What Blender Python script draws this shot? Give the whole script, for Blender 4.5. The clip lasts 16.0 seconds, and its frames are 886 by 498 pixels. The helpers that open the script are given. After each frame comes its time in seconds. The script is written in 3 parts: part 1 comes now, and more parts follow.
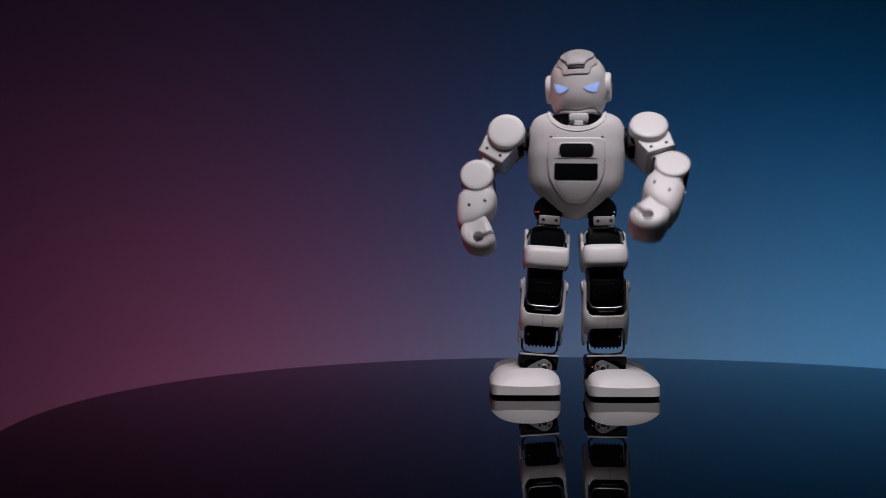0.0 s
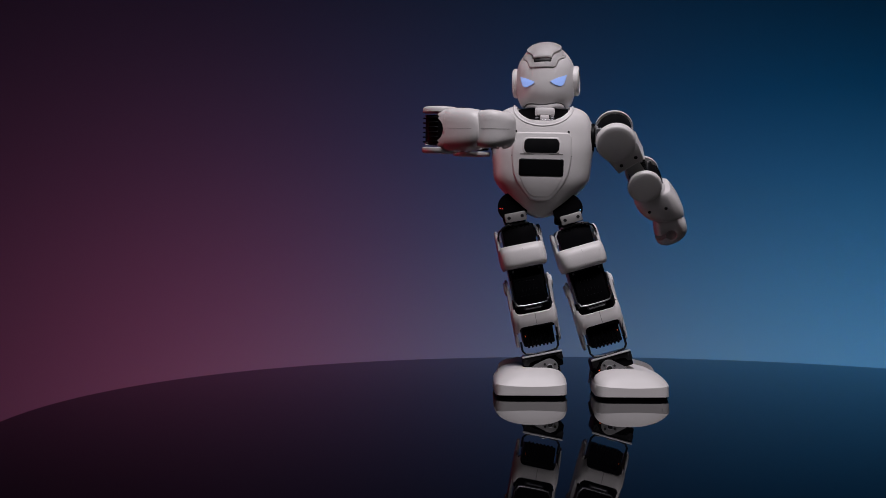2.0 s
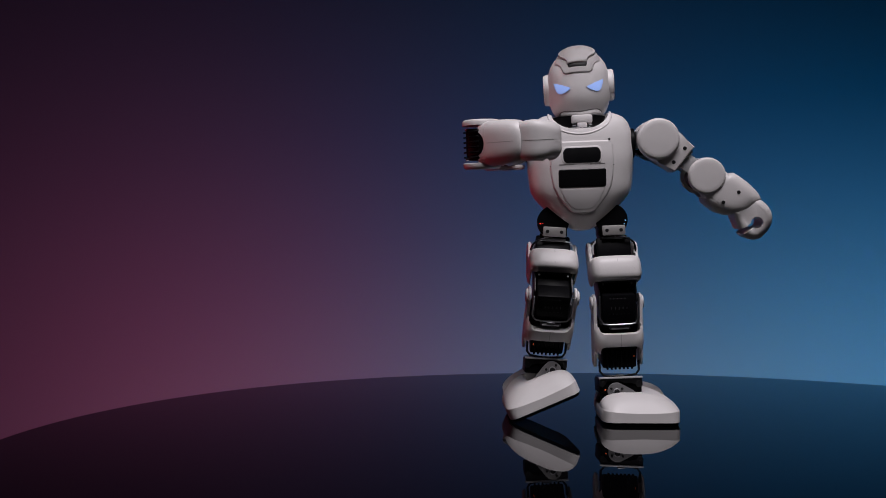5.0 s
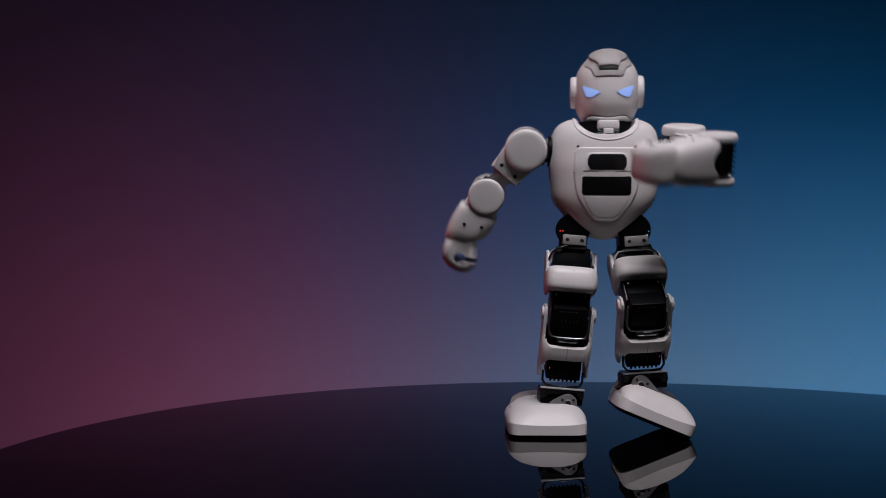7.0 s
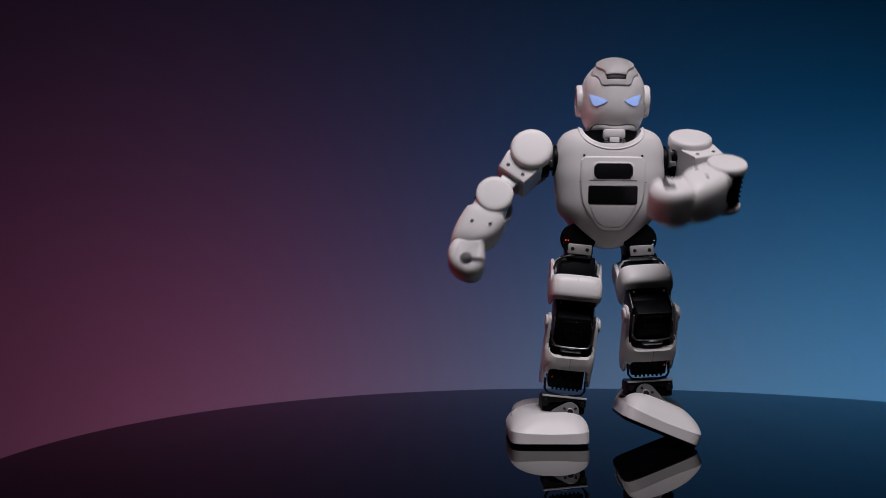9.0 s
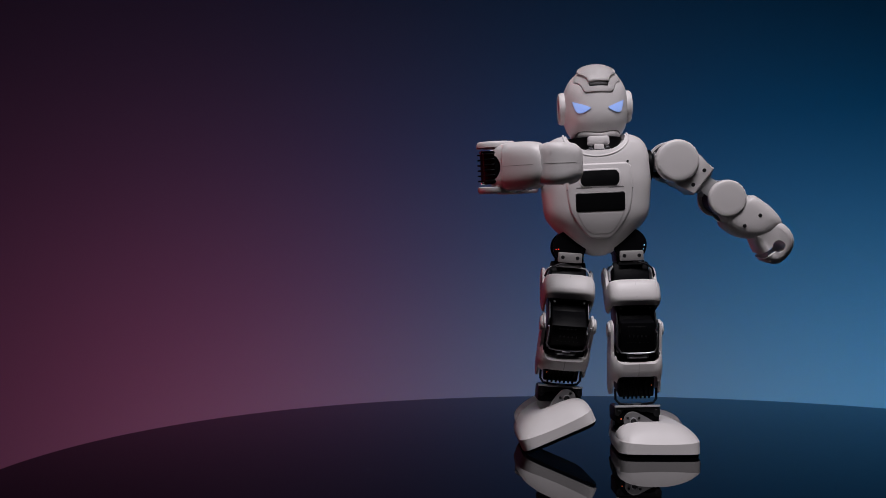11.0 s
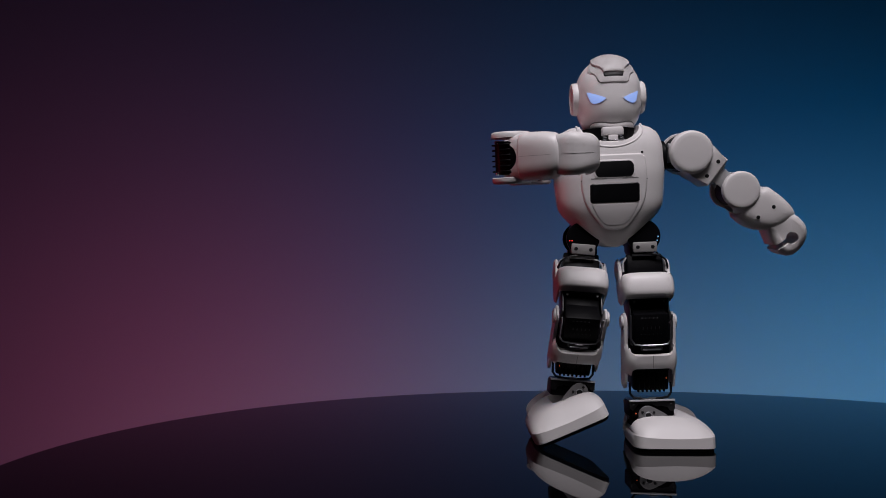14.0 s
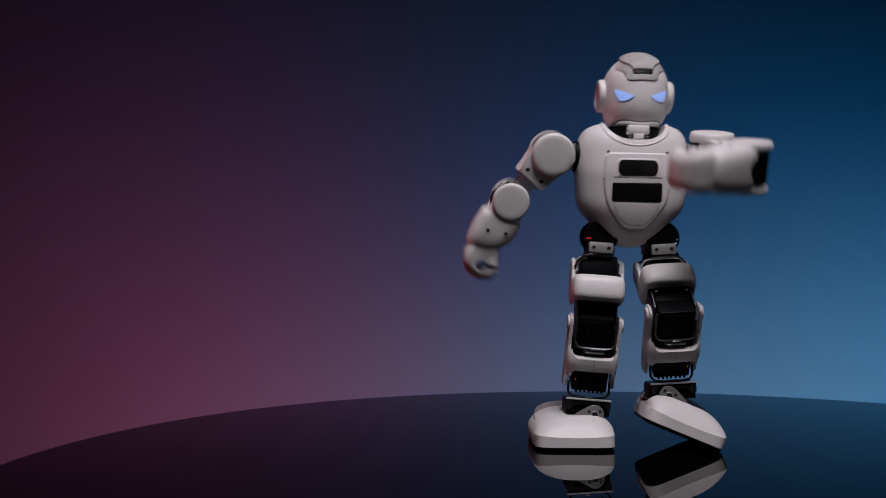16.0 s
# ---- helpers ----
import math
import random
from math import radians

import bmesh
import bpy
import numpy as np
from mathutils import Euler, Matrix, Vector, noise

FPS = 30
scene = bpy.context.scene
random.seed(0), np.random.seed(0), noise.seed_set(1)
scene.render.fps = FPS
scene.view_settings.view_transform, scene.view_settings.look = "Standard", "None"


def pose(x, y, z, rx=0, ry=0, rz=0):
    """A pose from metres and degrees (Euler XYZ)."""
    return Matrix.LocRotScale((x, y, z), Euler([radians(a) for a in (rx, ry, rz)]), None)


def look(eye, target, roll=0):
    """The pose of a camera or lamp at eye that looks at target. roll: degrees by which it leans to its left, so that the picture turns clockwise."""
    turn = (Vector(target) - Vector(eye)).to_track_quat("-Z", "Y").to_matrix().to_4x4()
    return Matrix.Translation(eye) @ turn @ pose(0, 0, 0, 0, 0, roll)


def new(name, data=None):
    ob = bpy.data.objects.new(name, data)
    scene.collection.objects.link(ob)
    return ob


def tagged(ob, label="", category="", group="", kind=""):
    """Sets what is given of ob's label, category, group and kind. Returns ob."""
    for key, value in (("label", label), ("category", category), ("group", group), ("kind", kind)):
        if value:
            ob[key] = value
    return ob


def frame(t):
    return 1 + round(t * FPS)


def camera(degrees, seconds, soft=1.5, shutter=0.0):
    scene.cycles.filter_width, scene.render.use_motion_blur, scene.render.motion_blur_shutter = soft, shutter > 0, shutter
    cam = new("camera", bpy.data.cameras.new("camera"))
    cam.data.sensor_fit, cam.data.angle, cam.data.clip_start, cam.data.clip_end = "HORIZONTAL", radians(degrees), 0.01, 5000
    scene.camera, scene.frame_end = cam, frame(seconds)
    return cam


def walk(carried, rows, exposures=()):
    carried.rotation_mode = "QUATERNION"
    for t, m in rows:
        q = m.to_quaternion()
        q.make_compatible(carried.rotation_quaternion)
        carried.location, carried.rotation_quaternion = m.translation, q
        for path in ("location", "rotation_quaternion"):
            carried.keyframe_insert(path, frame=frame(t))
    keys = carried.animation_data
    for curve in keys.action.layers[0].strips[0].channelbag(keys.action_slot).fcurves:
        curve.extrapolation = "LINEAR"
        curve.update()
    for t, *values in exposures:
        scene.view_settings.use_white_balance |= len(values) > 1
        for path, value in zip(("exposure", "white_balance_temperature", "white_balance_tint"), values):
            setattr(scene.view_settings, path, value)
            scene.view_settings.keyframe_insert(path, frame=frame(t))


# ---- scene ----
cam = camera(56.8, 16.0, soft=0.7, shutter=1.0)

# seconds, x, y, z, turn to the right, upward tilt, roll
PATH = [
    (0, -0.1331, -0.9617, 0.1278, -1.68, 2.79, -0.06),
    (0.5, -0.1328, -0.9547, 0.1259, -1.64, 2.76, -0.03),
    (1, -0.1325, -0.9476, 0.1241, -1.61, 2.79, -0.00),
    (1.5, -0.1322, -0.9406, 0.1223, -1.57, 2.83, 0.03),
    (2, -0.1345, -0.9314, 0.1240, -1.43, 2.80, 0.03),
    (2.5, -0.1368, -0.9223, 0.1256, -1.30, 2.85, 0.03),
    (3, -0.1392, -0.9131, 0.1272, -1.16, 2.89, 0.03),
    (3.5, -0.1415, -0.9040, 0.1289, -1.03, 3.03, 0.04),
    (4, -0.1410, -0.8962, 0.1322, -1.04, 3.09, 0.05),
    (4.5, -0.1405, -0.8885, 0.1355, -1.05, 3.11, 0.06),
    (5, -0.1399, -0.8807, 0.1389, -1.06, 3.15, 0.07),
    (7.5, -0.1374, -0.8484, 0.1466, -1.14, 3.41, 0.06),
    (8, -0.1404, -0.8481, 0.1477, -0.99, 3.43, 0.05),
    (8.5, -0.1434, -0.8478, 0.1488, -0.84, 3.66, 0.05),
    (9, -0.1464, -0.8474, 0.1499, -0.69, 3.66, 0.04),
    (11.5, -0.1466, -0.8467, 0.1503, -1.25, 4.21, -0.04),
    (12, -0.1466, -0.8466, 0.1504, -1.37, 4.04, -0.05),
    (12.5, -0.1466, -0.8464, 0.1505, -1.48, 4.01, -0.07),
    (13, -0.1488, -0.8452, 0.1498, -1.40, 3.91, -0.03),
    (13.5, -0.1509, -0.8440, 0.1491, -1.33, 3.96, -0.00),
    (14, -0.1531, -0.8428, 0.1484, -1.25, 3.83, 0.03),
    (14.5, -0.1552, -0.8415, 0.1477, -1.17, 3.71, 0.06),
    (15, -0.1559, -0.8380, 0.1474, -1.15, 3.64, 0.07),
    (15.5, -0.1567, -0.8345, 0.1471, -1.13, 3.81, 0.07),
    (16, -0.1574, -0.8309, 0.1468, -1.11, 3.90, 0.07),
]
walk(cam, [(t, pose(x, y, z, 90 + up, 0, -turn) @ pose(0, 0, 0, 0, 0, roll)) for t, x, y, z, turn, up, roll in PATH],
     exposures=[(0, 0.0), (16, 0.0)])

# ---- light ----
world = bpy.data.worlds.new("world")
scene.world = world
world.use_nodes = True
world.node_tree.nodes["Background"].inputs[0].default_value = (0.02, 0.025, 0.04, 1)
world.node_tree.nodes["Background"].inputs[1].default_value = 0.05


def area_lamp(name, m, size, watts, colour, spread=180):
    data = bpy.data.lights.new(name, "AREA")
    data.shape, data.size, data.size_y = "RECTANGLE", size[0], size[1]
    data.energy, data.color, data.spread = watts, colour, radians(spread)
    ob = new(name, data)
    ob.matrix_world = m
    return ob


# softbox over the table, in front of the toy
area_lamp("softbox", look((0.06, -0.72, 1.52), (0.01, 0.02, 0.18)), (0.8, 0.6), 4.2, (1.0, 0.945, 1.0), 79)
# coloured lamps on the floor behind the table, turned at the backdrop: a red one and a blue one
area_lamp("red_lamp", look((-1.02, 1.00, -0.31), (-1.44, 2.57, -1.03)), (1.27, 0.3), 5.33, (1.0, 0.128, 0.288))
area_lamp("blue_lamp", look((1.71, 0.99, -0.22), (1.27, 2.57, -1.27)), (2.15, 0.3), 24.6, (0.0, 0.356, 1.0))
# added warm fill without a real source, pales the blue low on the backdrop
area_lamp("pale_fill", look((1.55, 1.37, -0.30), (1.66, 2.57, -1.39)), (2.42, 0.3), 3.28, (0.97, 1.0, 0.02))
# a red lamp beside the table, which tints the edges of the toy
area_lamp("red_side_lamp", look((-1.4, 0.30, 0.16), (0, 0.0, 0.31)), (0.22, 0.22), 0.042, (1.0, 0.07, 0.12), 26)


# ---- materials ----
def material(name, colour, rough=0.5, metal=0.0, grain=0.0, grain_size=400, stain=0.0, stain_size=14, glow=0.0, ior=1.5, spec=0.5):
    """A surface with fine relief (grain) and broad unevenness of tone and gloss (stain)."""
    m = bpy.data.materials.new(name)
    m.use_nodes = True
    nt = m.node_tree
    b = nt.nodes["Principled BSDF"]
    b.inputs["Base Color"].default_value = (*colour, 1)
    b.inputs["Roughness"].default_value = rough
    b.inputs["Metallic"].default_value = metal
    b.inputs["IOR"].default_value = ior
    b.inputs["Specular IOR Level"].default_value = spec
    tex = nt.nodes.new("ShaderNodeTexCoord")
    if stain:
        n = nt.nodes.new("ShaderNodeTexNoise")
        n.inputs["Scale"].default_value, n.inputs["Detail"].default_value = stain_size, 5
        nt.links.new(tex.outputs["Object"], n.inputs["Vector"])
        r = nt.nodes.new("ShaderNodeMapRange")
        r.inputs["To Min"].default_value, r.inputs["To Max"].default_value = rough * (1 - stain), min(1, rough * (1 + stain))
        nt.links.new(n.outputs["Fac"], r.inputs["Value"])
        nt.links.new(r.outputs["Result"], b.inputs["Roughness"])
        mix = nt.nodes.new("ShaderNodeMix")
        mix.data_type = "RGBA"
        mix.inputs[6].default_value = (*[c * (1 - 0.25 * stain) for c in colour], 1)
        mix.inputs[7].default_value = (*[min(1, c * (1 + 0.15 * stain)) for c in colour], 1)
        nt.links.new(n.outputs["Fac"], mix.inputs[0])
        nt.links.new(mix.outputs[2], b.inputs["Base Color"])
    if grain:
        n = nt.nodes.new("ShaderNodeTexNoise")
        n.inputs["Scale"].default_value, n.inputs["Detail"].default_value = grain_size, 3
        nt.links.new(tex.outputs["Object"], n.inputs["Vector"])
        bump = nt.nodes.new("ShaderNodeBump")
        bump.inputs["Strength"].default_value, bump.inputs["Distance"].default_value = grain, 0.0006
        nt.links.new(n.outputs["Fac"], bump.inputs["Height"])
        nt.links.new(bump.outputs["Normal"], b.inputs["Normal"])
    if glow:
        b.inputs["Emission Color"].default_value = (*colour, 1)
        b.inputs["Emission Strength"].default_value = glow
    return m


WHITE = material("white_plastic", (0.74, 0.71, 0.71), 0.42, grain=0.12, grain_size=2500, stain=0.25, stain_size=40)
BLACK = material("black_plastic", (0.004, 0.004, 0.005), 0.40, grain=0.15, grain_size=1500, stain=0.3, stain_size=60, spec=0.06)
METAL = material("brushed_metal", (0.42, 0.42, 0.44), 0.36, 1.0, grain=0.15, grain_size=900, stain=0.3, stain_size=90)
BRACKET = material("bracket_grey", (0.33, 0.32, 0.315), 0.5, 0.3, grain=0.1, grain_size=900, stain=0.3, stain_size=90)
CHROME = material("bright_metal", (0.75, 0.75, 0.78), 0.2, 1.0, stain=0.3, stain_size=90)
GUN = material("dark_metal", (0.065, 0.065, 0.07), 0.4, 1.0, stain=0.3, stain_size=90)
SCREW_SLOT = material("screw_and_slot_shade", (0.006, 0.006, 0.007), 0.5)
DISPLAY = material("display_black", (0.004, 0.004, 0.005), 0.3, stain=0.2, stain_size=80)
EYE = material("eye_light", (0.35, 0.49, 0.86), 0.3, glow=0.44)
SEAM_MOUTH = material("seam_and_mouth_shade", (0.20, 0.19, 0.19), 0.6)
TABLE = material("black_gloss", (0.0012, 0.0012, 0.0016), 0.012, ior=1.22, stain=0.5, stain_size=3)
LED = material("indicator_red", (1.0, 0.04, 0.03), 0.4, glow=1.2)
WIRE = material("pale_metal", (0.62, 0.62, 0.63), 0.5, 0.3, stain=0.3, stain_size=90)
AMBER_LED = material("indicator_orange", (1.0, 0.16, 0.05), 0.4, glow=0.35)
BLUE_LED = material("indicator_blue", (0.25, 0.6, 1.0), 0.4, glow=0.8)
HORN = material("horn_grey", (0.21, 0.205, 0.21), 0.42, 0.25, grain=0.1, grain_size=900, stain=0.3, stain_size=90)
DUST = material("dust_speck", (0.35, 0.33, 0.33), 0.8)
PAPER = material("backdrop_paper", (0.46, 0.46, 0.46), 0.85, grain=0.1, grain_size=120, stain=0.06, stain_size=1.2)
DARKWALL = material("studio_dark", (0.03, 0.03, 0.03), 0.9, grain=0.2, grain_size=60, stain=0.2, stain_size=2)


# ---- mesh helpers ----
def mesh_of(name, bm, mat, smooth=True):
    bmesh.ops.recalc_face_normals(bm, faces=bm.faces[:])
    me = bpy.data.meshes.new(name)
    bm.to_mesh(me)
    bm.free()
    me.materials.append(mat)
    if smooth:
        for p in me.polygons:
            p.use_smooth = True
        me.set_sharp_from_angle(angle=radians(38))
    return me


def part(name, bm, mat, parent, label="", m=None):
    ob = new(name, mesh_of(name, bm, mat))
    ob.parent = parent
    if m is not None:
        ob.matrix_basis = m
    return tagged(ob, label)


def thing(name, bm, mat, label, category, kind="", group=""):
    return tagged(new(name, mesh_of(name, bm, mat)), label, category, group, kind)


def merge(*bms):
    out = bmesh.new()
    for b in bms:
        me = bpy.data.meshes.new("tmp")
        b.to_mesh(me)
        b.free()
        out.from_mesh(me)
        bpy.data.meshes.remove(me)
    return out


def moved(bm, m):
    bmesh.ops.transform(bm, matrix=m, verts=bm.verts[:])
    return bm


def box(sx, sy, sz, x=0, y=0, z=0, bevel=0.001, segs=2, m=None):
    bm = bmesh.new()
    bmesh.ops.create_cube(bm, size=1)
    bmesh.ops.scale(bm, vec=(sx, sy, sz), verts=bm.verts[:])
    if bevel:
        bmesh.ops.bevel(bm, geom=bm.edges[:], offset=min(bevel, 0.45 * min(sx, sy, sz)), segments=segs, profile=0.5, affect="EDGES")
    if m is not None:
        moved(bm, m)
    bmesh.ops.translate(bm, vec=(x, y, z), verts=bm.verts[:])
    return bm


def lathe(profile, n=40, axis="Y", x=0, y=0, z=0):
    """Turns a profile of (radius, height) round an axis; closes it where the radius is nought."""
    bm = bmesh.new()
    rings = []
    for r, h in profile:
        if r < 1e-6:
            rings.append([bm.verts.new((0, 0, h))])
        else:
            rings.append([bm.verts.new((r * math.cos(2 * math.pi * k / n), r * math.sin(2 * math.pi * k / n), h)) for k in range(n)])
    for a, b in zip(rings, rings[1:]):
        for k in range(n):
            q = [a[k % len(a)], a[(k + 1) % len(a)], b[(k + 1) % len(b)], b[k % len(b)]]
            q = list(dict.fromkeys(q))
            if len(q) > 2:
                bm.faces.new(q)
    if axis == "Y":
        moved(bm, Matrix.Rotation(radians(90), 4, "X"))      # height runs to -y
    elif axis == "X":
        moved(bm, Matrix.Rotation(radians(90), 4, "Y"))      # height runs to +x
    bmesh.ops.translate(bm, vec=(x, y, z), verts=bm.verts[:])
    return bm


def cylinder(r, h, axis="Y", x=0, y=0, z=0, n=28, bevel=0.0008):
    b = min(bevel, r * 0.4, h * 0.4)
    return lathe([(0, -h / 2), (r - b, -h / 2), (r, -h / 2 + b), (r, h / 2 - b), (r - b, h / 2), (0, h / 2)], n, axis, x, y, z)


def loft(sections, n=48):
    """Joins rings of superellipses: (z, cx, cy, half width, half depth, power)."""
    bm = bmesh.new()
    rings = []
    for z, cx, cy, a, b, e in sections:
        ring = []
        for k in range(n):
            t = 2 * math.pi * k / n
            c, s = math.cos(t), math.sin(t)
            ring.append(bm.verts.new((cx + a * math.copysign(abs(c) ** (2 / e), c), cy + b * math.copysign(abs(s) ** (2 / e), s), z)))
        rings.append(ring)
    for a, b in zip(rings, rings[1:]):
        for k in range(n):
            bm.faces.new((a[k], a[(k + 1) % n], b[(k + 1) % n], b[k]))
    bm.faces.new(rings[0][::-1])
    bm.faces.new(rings[-1])
    return bm


def slab(outline, depth, bevel=0.002, segs=3):
    """A flat outline of (x, z), extruded along y about y = 0, with rounded rims."""
    bm = bmesh.new()
    front = [bm.verts.new((x, -depth / 2, z)) for x, z in outline]
    back = [bm.verts.new((x, depth / 2, z)) for x, z in outline]
    n = len(outline)
    f1, f2 = bm.faces.new(front), bm.faces.new(back[::-1])
    for k in range(n):
        bm.faces.new((front[(k + 1) % n], front[k], back[k], back[(k + 1) % n]))
    if bevel:
        rims = [e for f in (f1, f2) for e in f.edges]
        bmesh.ops.bevel(bm, geom=rims, offset=bevel, segments=segs, profile=0.5, affect="EDGES", clamp_overlap=True)
    return bm


def rounded_slab(outline, layers, turn):
    """Like slab, in layers of (y, inset from the outline); turn: 1 where the outline runs clockwise."""
    bm = bmesh.new()
    n = len(outline)
    normals = []
    for k in range(n):
        a, b, c = (Vector(outline[(k + d) % n]) for d in (-1, 0, 1))
        t = ((b - a).normalized() + (c - b).normalized())
        t = t.normalized() if t.length > 1e-6 else (c - b).normalized()
        normals.append(Vector((t.y, -t.x)) * turn)
    rings = [[bm.verts.new((outline[k][0] + normals[k].x * inset, y, outline[k][1] + normals[k].y * inset)) for k in range(n)] for y, inset in layers]
    for a, b in zip(rings, rings[1:]):
        for k in range(n):
            bm.faces.new((a[k], a[(k + 1) % n], b[(k + 1) % n], b[k]))
    ends = [bm.faces.new(rings[0]), bm.faces.new(rings[-1][::-1])]
    bmesh.ops.triangulate(bm, faces=ends)
    return bm


def tube(points, r, n=10):
    """A round bar along points."""
    bm = bmesh.new()
    pts = [Vector(p) for p in points]
    rings = []
    for i, p in enumerate(pts):
        d = (pts[min(i + 1, len(pts) - 1)] - pts[max(i - 1, 0)]).normalized()
        u = d.orthogonal().normalized() if not rings else (u - d * u.dot(d)).normalized()
        v = d.cross(u)
        rings.append([bm.verts.new(p + r * (math.cos(2 * math.pi * k / n) * u + math.sin(2 * math.pi * k / n) * v)) for k in range(n)])
    for a, b in zip(rings, rings[1:]):
        for k in range(n):
            bm.faces.new((a[k], a[(k + 1) % n], b[(k + 1) % n], b[k]))
    bm.faces.new(rings[0][::-1])
    bm.faces.new(rings[-1])
    return bm


def patch(surface, rows, proud, n=18, sink=0.003, rim=0.0012):
    """A plate laid on a curved front: rows of (z, x from, x to); surface(x, z) is the y of the front below it."""
    bm = bmesh.new()
    grid = []
    last = len(rows) - 1
    for i, (z, xa, xb) in enumerate(rows):
        line = []
        for k in range(n + 1):
            x = xa + (xb - xa) * k / n
            edge = min(abs(x - xa), abs(xb - x), abs(z - rows[0][0]), abs(z - rows[last][0]))
            lift = proud * min(1.0, (edge / rim)) ** 0.5 if rim else proud
            line.append(bm.verts.new((x, surface(x, z) - lift, z)))
        grid.append(line)
    for a, b in zip(grid, grid[1:]):
        for k in range(n):
            bm.faces.new((a[k], a[k + 1], b[k + 1], b[k]))
    loop = grid[0] + [r[-1] for r in grid[1:-1]] + grid[-1][::-1] + [r[0] for r in grid[-2:0:-1]]
    low = [bm.verts.new((v.co.x, v.co.y + sink, v.co.z)) for v in loop]
    for k in range(len(loop)):
        j = (k + 1) % len(loop)
        bm.faces.new((loop[k], loop[j], low[j], low[k]))
    return bm


def cut(ob, *cutters):
    """Takes the cutters' shapes out of a mesh object."""
    for bm in cutters:
        tool = new("cutter", mesh_of("cutter", bm, WHITE))
        mod = ob.modifiers.new("cut", "BOOLEAN")
        mod.operation, mod.object, mod.solver = "DIFFERENCE", tool, "EXACT"
        keep = ob.parent, ob.matrix_basis.copy()
        ob.parent, ob.matrix_basis = None, Matrix()
        bpy.context.view_layer.update()
        me = bpy.data.meshes.new_from_object(ob.evaluated_get(bpy.context.evaluated_depsgraph_get()))
        ob.modifiers.clear()
        ob.data = me
        ob.parent, ob.matrix_basis = keep
        bpy.data.objects.remove(tool)
    for p in ob.data.polygons:
        p.use_smooth = True
    ob.data.set_sharp_from_angle(angle=radians(38))
    return ob


def smooth_rows(keys, steps):
    """Rows (z, half width) interpolated into rows of a patch."""
    zs = np.linspace(keys[0][0], keys[-1][0], steps)
    hw = np.interp(zs, [k[0] for k in keys], [k[1] for k in keys])
    return [(float(z), -float(w), float(w)) for z, w in zip(zs, hw)]


# ---- the studio ----
FLOOR_Z = -0.76
thing("floor", box(6.4, 7.0, 0.1, 0, -0.4, FLOOR_Z - 0.05, 0), DARKWALL, "dark matte studio floor", "floor", "structure")
thing("ceiling", box(6.4, 7.0, 0.1, 0, -0.4, 2.45, 0), DARKWALL, "dark studio ceiling", "ceiling", "structure")
thing("backdrop", box(6.0, 0.06, 3.1, 0, 2.6, FLOOR_Z + 1.552, 0), PAPER, "plain grey backdrop lit red and blue", "backdrop", "structure")
thing("wall_north", box(6.4, 0.1, 3.16, 0, 3.05, FLOOR_Z + 1.58, 0), DARKWALL, "dark studio wall", "wall", "structure")
thing("wall_south", box(6.4, 0.1, 3.16, 0, -3.85, FLOOR_Z + 1.58, 0), DARKWALL, "dark studio wall", "wall", "structure")
thing("wall_west", box(0.1, 6.8, 3.16, -3.15, -0.4, FLOOR_Z + 1.58, 0), DARKWALL, "dark studio wall", "wall", "structure")
thing("wall_east", box(0.1, 6.8, 3.16, 3.15, -0.4, FLOOR_Z + 1.58, 0), DARKWALL, "dark studio wall", "wall", "structure")


def make_table():
    table = tagged(new("round_table"), "round black high-gloss table, mirror-polished top", "table")
    table.location = (0.06, -0.055, FLOOR_Z)
    top = -FLOOR_Z
    prof = [(0, top - 0.025), (0.632, top - 0.025), (0.640, top - 0.022), (0.643, top - 0.015), (0.643, top - 0.005), (0.6415, top - 0.0015), (0.638, top), (0.636, top), (0.60, top), (0.3, top), (0, top)]
    part("tabletop", lathe(prof, 220, "Z"), TABLE, table)
    part("pedestal", lathe([(0, 0.02), (0.09, 0.02), (0.06, 0.10), (0.045, 0.3), (0.05, 0.6), (0.12, top - 0.027), (0, top - 0.027)], 48, "Z"), BLACK, table)
    part("base", lathe([(0, 0), (0.30, 0), (0.30, 0.012), (0.09, 0.021), (0, 0.021)], 64, "Z"), BLACK, table)
    return table


make_table()


def make_speck(x, y, r):
    bm = bmesh.new()
    bmesh.ops.create_icosphere(bm, subdivisions=1, radius=r)
    for v in bm.verts:
        v.co *= 1 + 0.3 * random.uniform(-1, 1)
        v.co.z *= 0.5
    ob = thing("dust_speck", bm, DUST, "tiny pale dust speck on the glossy tabletop", "dust", group="dust on the table")
    ob.location = (x, y, r * 0.3)


for x, y in ((-0.187, 0.137), (-0.232, -0.072)):
    make_speck(x, y, 0.0007)

# ---- the robot ----
robot = tagged(new("toy_robot"), "white plastic humanoid toy robot with black servos, dancing on the table", "robot")
SIDES = (-1, 1)

# heights above the tip of the chest
SHOULDER_X, SHOULDER_Z = 0.0845, 0.1000
HIP_X, HIP_Z = 0.0320, 0.0075
UPPER = 0.066                      # shoulder to elbow
HIP_DROP, THIGH, SHIN, ANKLE_UP = 0.030, 0.0605, 0.0645, 0.030
ANKLE = (0.017, 0.050, 0.036)      # in the foot: inwards, back, up


